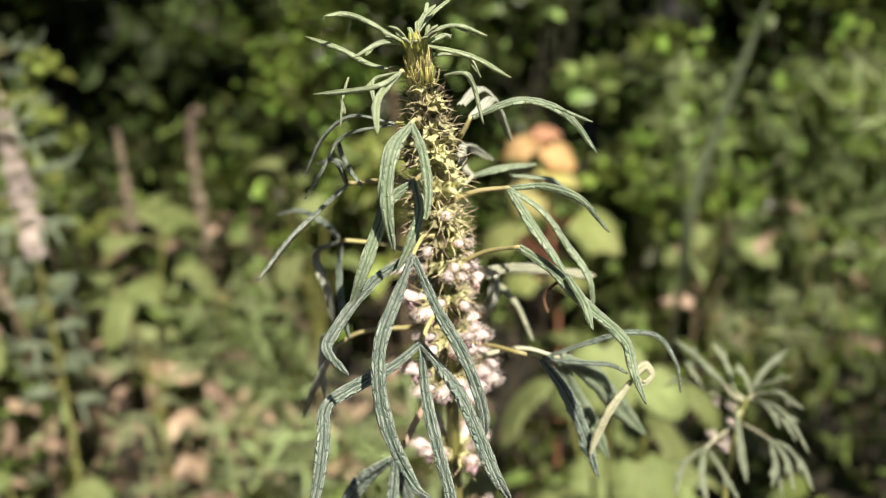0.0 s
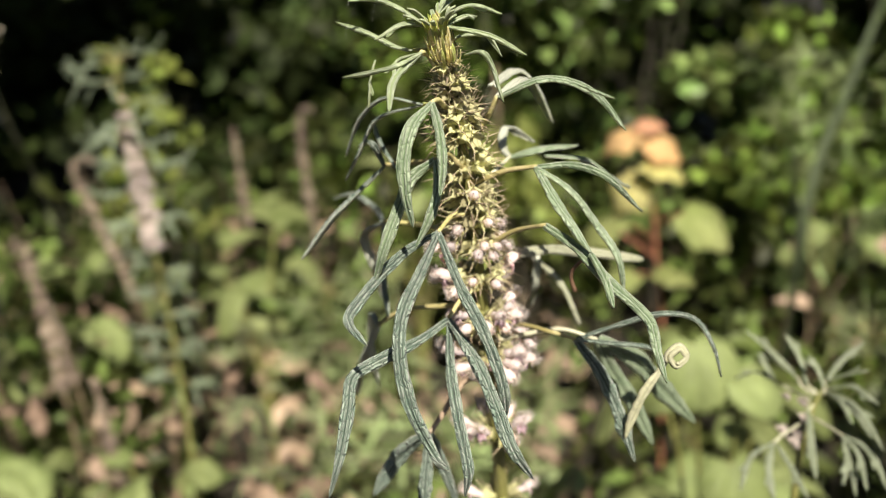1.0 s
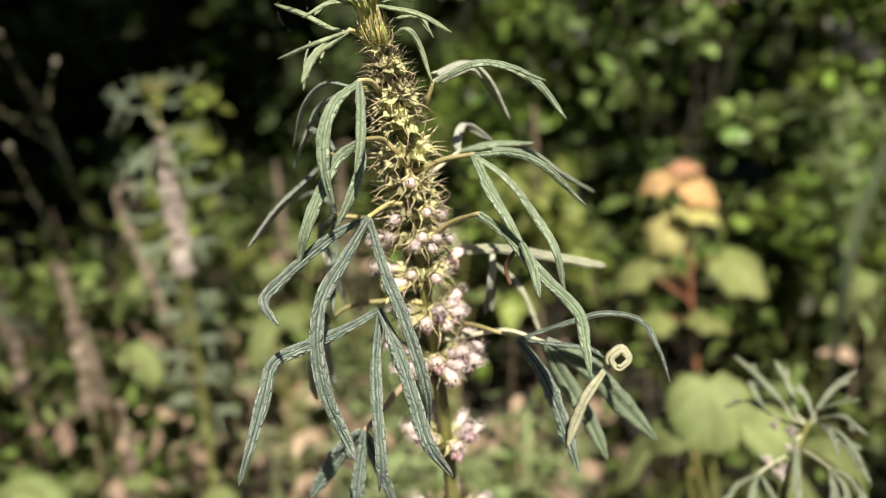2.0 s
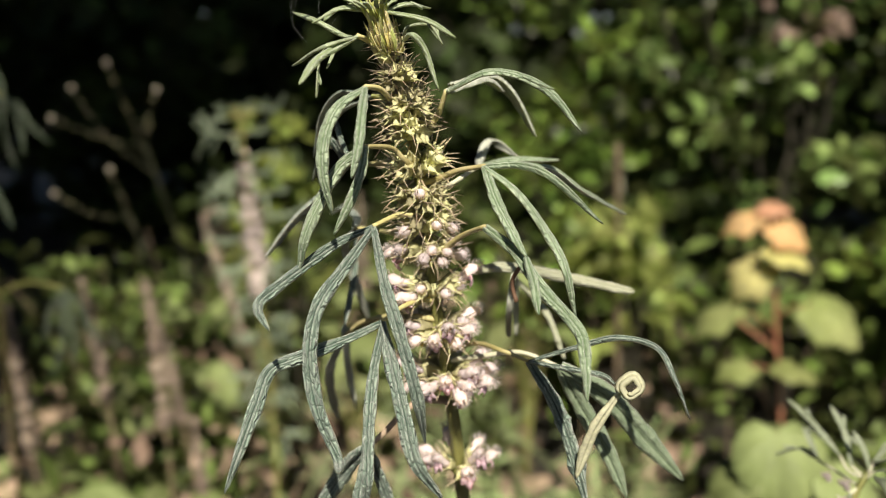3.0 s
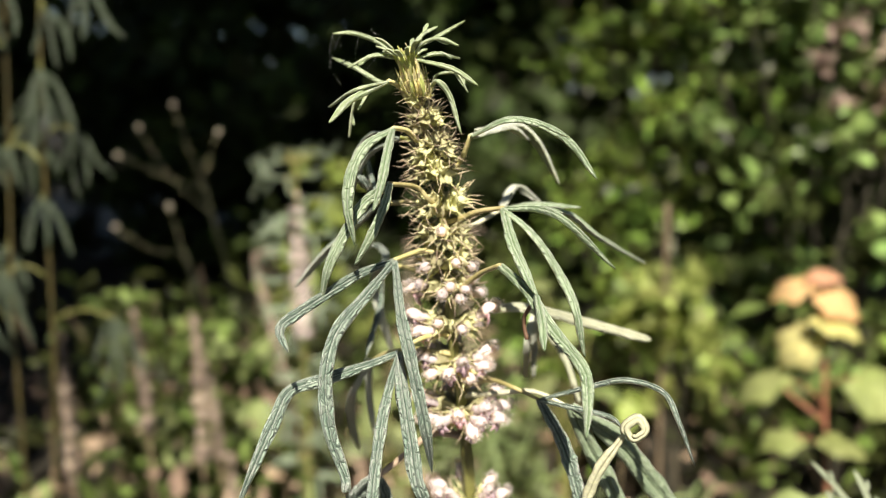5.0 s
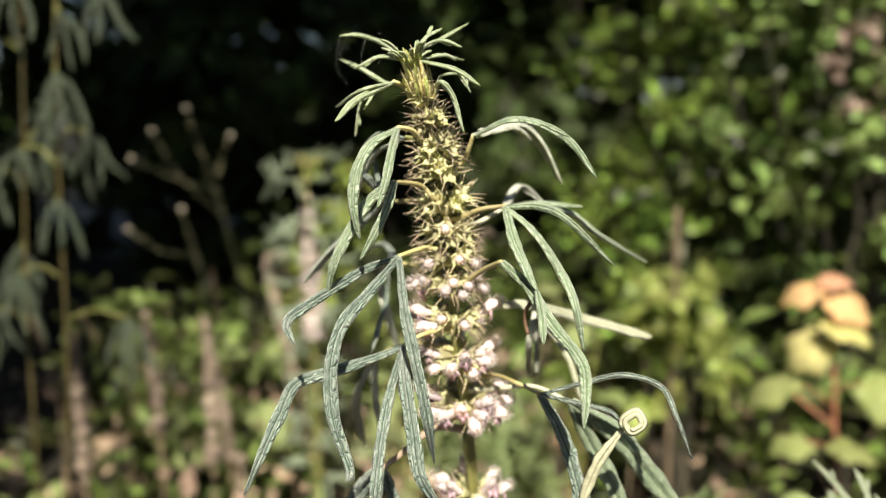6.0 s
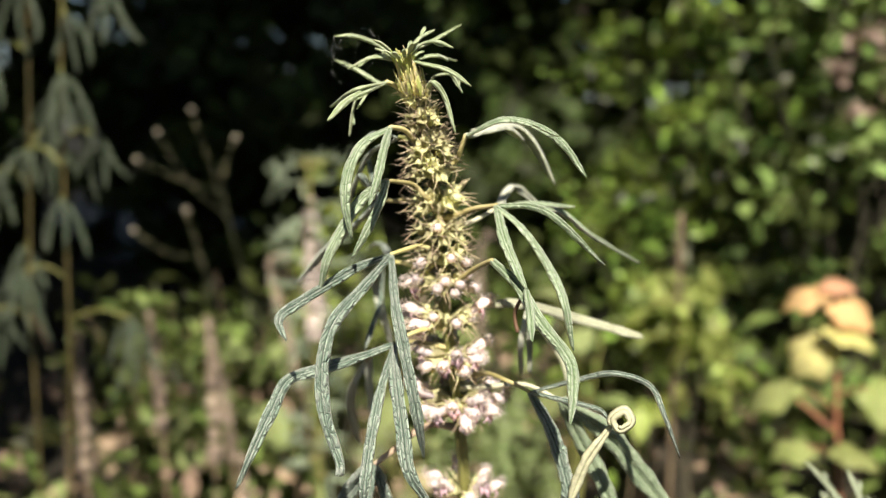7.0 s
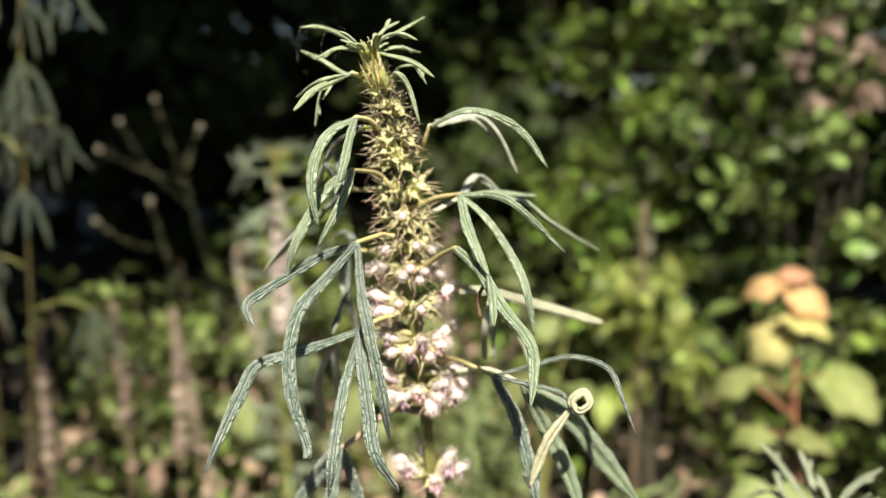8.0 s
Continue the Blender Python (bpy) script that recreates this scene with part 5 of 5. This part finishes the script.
def dry_stalk():
    x, y = rng.uniform(-1.4, 1.0), rng.uniform(0.9, 2.2)
    h = rng.uniform(0.25, 0.62)
    b = np.array([x, y, ground_height(x, y) - 0.01])
    top = b + np.array([rng.normal(0, 0.12), rng.normal(0, 0.12), h])
    v, f = tube_data(spline([b, 0.5 * (b + top) + rng.normal(0, 0.012, 3), top], 7), np.linspace(0.0028, 0.001, 7), 5)
    tagged(shell("dry_stalk", v, f, [SEEDSTEM]), "thin dry tan stalk among the weeds", "stalk", "dry stalks")


for _ in range(70):
    dry_stalk()
v, f = tube_data(spline([(-0.085, 1.665, -0.01), (-0.1, 1.67, 0.5), (-0.102, 1.671, 0.7), (-0.106, 1.675, 0.81)], 12), np.linspace(0.006, 0.005, 12), 8)
tagged(shell("dry_stalk", v, f, [SEEDSTEM]), "stout tan dead stalk broken off above the weeds", "stalk", "dry stalks")


# twiggy plants with pale dry buds; shade is painted into their twigs
def bud_twigs(foot, joint, tips, seed):
    """A thin dark stem that forks at its joint into twigs, each with an end bud and smaller ones along it."""
    r = np.random.default_rng(seed)
    b = (foot[0], foot[1], ground_height(foot[0], foot[1]))
    thing = empty("dry_bud_plant", b, "dark twiggy plant with round pale dry buds", "dead plant", "dry bud plants")
    stem = spline([b, 0.5 * (np.array(b) + np.array(joint)) + np.array([0.02, 0.01, 0]), joint], 14)
    v, f = tube_data(stem, np.linspace(0.0024, 0.0011, 14), 6)
    shell("stem", v, f, [OLIVETWIG], thing)
    for k, tip in enumerate(tips):
        p, tip = stem[13 - (k % 3)], np.array(tip)
        line = spline([p, 0.5 * (p + tip) - np.array([0, 0, 0.015]) + r.normal(0, 0.008, 3), tip], 20)
        v, f = tube_data(line, np.linspace(0.001, 0.0005, 20), 5)
        twig = shell("twig", v, f, [OLIVETWIG], thing)
        for at in sorted(r.choice(np.arange(5, 19), 9, replace=False)) + [19]:
            last = at == 19
            d = unit(unit(line[19] - line[15]) + r.normal(0, 0.1 if last else 0.5, 3))
            q = line[at] + (0 if last else 1) * r.normal(0, 0.0025, 3)
            size = r.uniform(0.75, 0.95) if last else r.uniform(0.3, 0.6)
            slim = 1.0 if last else 0.7
            v, f = tube_data([q - 0.004 * d * size, q - 0.001 * d * size, q + 0.005 * d * size, q + 0.009 * d * size, q + 0.0115 * d * size], np.array([0.0018, 0.0056, 0.0078, 0.0056, 0.0016]) * size * slim, 9)
            shell("bud", v, f, [BUD if last else BUDOLIVE], twig, label="round pale dry bud" if last else "")


bud_twigs((-0.98, 1.55), (-1.056, 1.45, 0.82), ((-1.295, 1.45, 0.879), (-1.223, 1.44, 0.942), (-1.134, 1.45, 0.99), (-1.027, 1.46, 0.934)), 1)
bud_twigs((-1.15, 1.6), (-1.14, 1.48, 0.66), ((-1.313, 1.45, 0.712), (-1.2, 1.5, 0.76)), 2)


# ---- shrubs and trees round the clearing ----
def bush(name, place, radius, height, count, leaf, mat, seed, label, foot=0.1, category="bush", limbs=9, spread=0.75, clumps=40):
    """A shrub: limbs from the ground and a ragged crown of leaf clumps with gaps."""
    r = np.random.default_rng(seed)
    b = np.array([place[0], place[1], ground_height(*place)])
    thing = empty(name, tuple(b), label, category)
    for i in range(limbs):
        az = r.uniform(0, 6.28)
        tip = b + np.array([math.cos(az) * radius * r.uniform(0.2, 0.8), math.sin(az) * radius * r.uniform(0.2, 0.8), height * r.uniform(0.6, 0.95)])
        v, f = tube_data(spline([b, b + 0.4 * (tip - b) + np.array([0, 0, 0.15 * height]), tip], 10), np.linspace(0.005, 0.0016, 10) * max(1, height / 1.5), 6)
        shell("limb", v, f, [DARKTWIG], thing)
    spots = []
    for i in range(clumps):
        az, q = r.uniform(0, 6.28), r.uniform(0, 1) ** 0.5
        h = r.uniform(foot, 1)
        rr = radius * q * (1.05 - 0.55 * max(0, h - 0.5) / 0.5)
        c = b + np.array([math.cos(az) * rr, math.sin(az) * rr, h * height])
        for _ in range(count // clumps):
            spots.append(c + r.normal(0, 1, 3) * radius * np.array([0.088, 0.088, 0.062]))
    leaves_mesh("crown", spots, leaf, mat, thing, r, 0.62, 0.25, 0.3, spread=spread)
    return thing


def tree(place, height, crown_r, count, seed, label, mat=None, trunk=0.12, low=0.35, leaf=0.16):
    r = np.random.default_rng(seed)
    b = np.array([place[0], place[1], ground_height(*place) - 0.02])
    thing = empty("tree", tuple(b), label, "tree", "trees round the clearing")
    top = b + np.array([r.normal(0, 0.2), r.normal(0, 0.2), height * 0.9])
    line = spline([b, b + 0.5 * (top - b) + np.append(r.normal(0, 0.12, 2), 0), top], 20)
    v, f = tube_data(line, trunk * np.linspace(1.15, 0.25, 20), 10)
    shell("trunk", v, f, [BARK], thing)
    spots = []
    for i in range(16):
        p = line[r.integers(int(20 * low), 19)]
        az = r.uniform(0, 6.28)
        tip = p + np.array([math.cos(az), math.sin(az), 0]) * crown_r * r.uniform(0.45, 1) + np.array([0, 0, r.uniform(0.1, 0.9)])
        v, f = tube_data(spline([p, 0.5 * (p + tip) + np.array([0, 0, 0.15]), tip], 8), np.linspace(0.35, 0.1, 8) * trunk, 6)
        shell("limb", v, f, [BARK], thing)
        for k in range(5):
            c = p + (tip - p) * r.uniform(0.35, 1.1) + r.normal(0, 0.25, 3)
            for _ in range(count // 80):
                spots.append(c + r.normal(0, 0.3, 3))
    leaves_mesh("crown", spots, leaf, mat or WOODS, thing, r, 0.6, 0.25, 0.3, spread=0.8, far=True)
    return thing


bush("leafy_shrub", (-0.68, 1.32), 0.17, 0.88, 300, 0.03, BUSHY, 46, "small shrub with fresh yellow-green leaves", 0.6, clumps=16, limbs=5)
bush("yellow_green_shrub", (-0.08, 1.72), 0.16, 0.66, 160, 0.055, BUSHY, 31, "small shrub with bright yellow-green leaves", 0.55, clumps=16, limbs=5)
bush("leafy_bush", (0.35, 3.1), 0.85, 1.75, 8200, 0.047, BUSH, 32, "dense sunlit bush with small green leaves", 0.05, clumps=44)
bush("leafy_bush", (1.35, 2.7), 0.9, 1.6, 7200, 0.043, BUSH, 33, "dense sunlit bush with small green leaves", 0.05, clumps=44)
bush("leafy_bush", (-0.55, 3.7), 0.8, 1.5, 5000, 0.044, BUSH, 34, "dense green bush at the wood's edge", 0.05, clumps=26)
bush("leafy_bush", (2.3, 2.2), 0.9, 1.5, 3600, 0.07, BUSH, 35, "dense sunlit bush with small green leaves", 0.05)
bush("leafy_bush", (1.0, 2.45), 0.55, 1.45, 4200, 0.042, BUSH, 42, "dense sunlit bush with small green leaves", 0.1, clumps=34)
# this bush stays out of view; it is added only to cast shade
bush("leafy_bush", (0.86, 0.6), 0.26, 1.02, 2200, 0.06, BUSH, 43, "unseen leafy bush added to shade the weeds by the sapling", 0.25, clumps=40)
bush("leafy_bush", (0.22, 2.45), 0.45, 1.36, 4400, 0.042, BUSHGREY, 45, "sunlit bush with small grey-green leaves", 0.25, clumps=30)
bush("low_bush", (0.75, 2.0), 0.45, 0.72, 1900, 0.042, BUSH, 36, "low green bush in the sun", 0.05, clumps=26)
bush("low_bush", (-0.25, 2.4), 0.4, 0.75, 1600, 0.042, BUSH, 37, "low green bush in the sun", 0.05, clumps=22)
bush("dark_bush", (-1.7, 3.4), 0.9, 1.5, 1500, 0.09, WOODS, 38, "bush in the shade of trees, its leaves coloured dark too", 0.05)
bush("dark_bush", (-2.9, 2.6), 0.9, 1.7, 1500, 0.09, WOODS, 39, "bush in the shade of trees, its leaves coloured dark too", 0.05)
bush("dark_bush", (-2.6, 1.4), 0.7, 1.5, 1200, 0.09, WOODS, 40, "bush in the shade of trees, its leaves coloured dark too", 0.05)
bush("dark_bush", (-1.3, 2.5), 0.5, 0.6, 600, 0.08, WOODS, 41, "low bush in the shade, its leaves coloured dark too", 0.05, clumps=22)
bush("dead_flower_branch", (0.27, 2.12), 0.17, 1.28, 200, 0.026, DEADPINK, 44, "branch of withered pinkish brown flower heads", 0.78, "shrub", limbs=4, clumps=9)
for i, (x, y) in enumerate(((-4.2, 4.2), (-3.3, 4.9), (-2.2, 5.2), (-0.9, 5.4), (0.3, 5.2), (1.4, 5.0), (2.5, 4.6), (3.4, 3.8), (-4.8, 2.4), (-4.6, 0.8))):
    bush("wood_edge_thicket", (x, y), 1.2, 2.9, 2400, 0.17, WOODS, 50 + i, "thicket at the edge of the wood, leaves darkened for shade", 0.02, "thicket", clumps=70)
# ring of trees; those beside and behind the camera are unseen, added against skylight
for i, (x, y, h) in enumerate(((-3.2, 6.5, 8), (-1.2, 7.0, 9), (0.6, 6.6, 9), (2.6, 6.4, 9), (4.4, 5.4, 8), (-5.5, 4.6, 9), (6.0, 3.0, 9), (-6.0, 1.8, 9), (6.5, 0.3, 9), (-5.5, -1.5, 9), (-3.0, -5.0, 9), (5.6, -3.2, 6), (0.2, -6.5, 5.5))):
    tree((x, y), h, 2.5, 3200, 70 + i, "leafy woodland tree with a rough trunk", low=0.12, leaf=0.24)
# two unseen trees beside the clearing, added so their branches shade the hollow
tree((-2.45, -1.25), 6.4, 1.8, 6400, 90, "tall unseen broadleaf tree, added to shade the hollow", trunk=0.11, low=0.55, leaf=0.24)
tree((-1.75, 0.55), 6.6, 2.4, 9600, 91, "tall unseen broadleaf tree, added to shade the hollow", trunk=0.1, low=0.58, leaf=0.24)
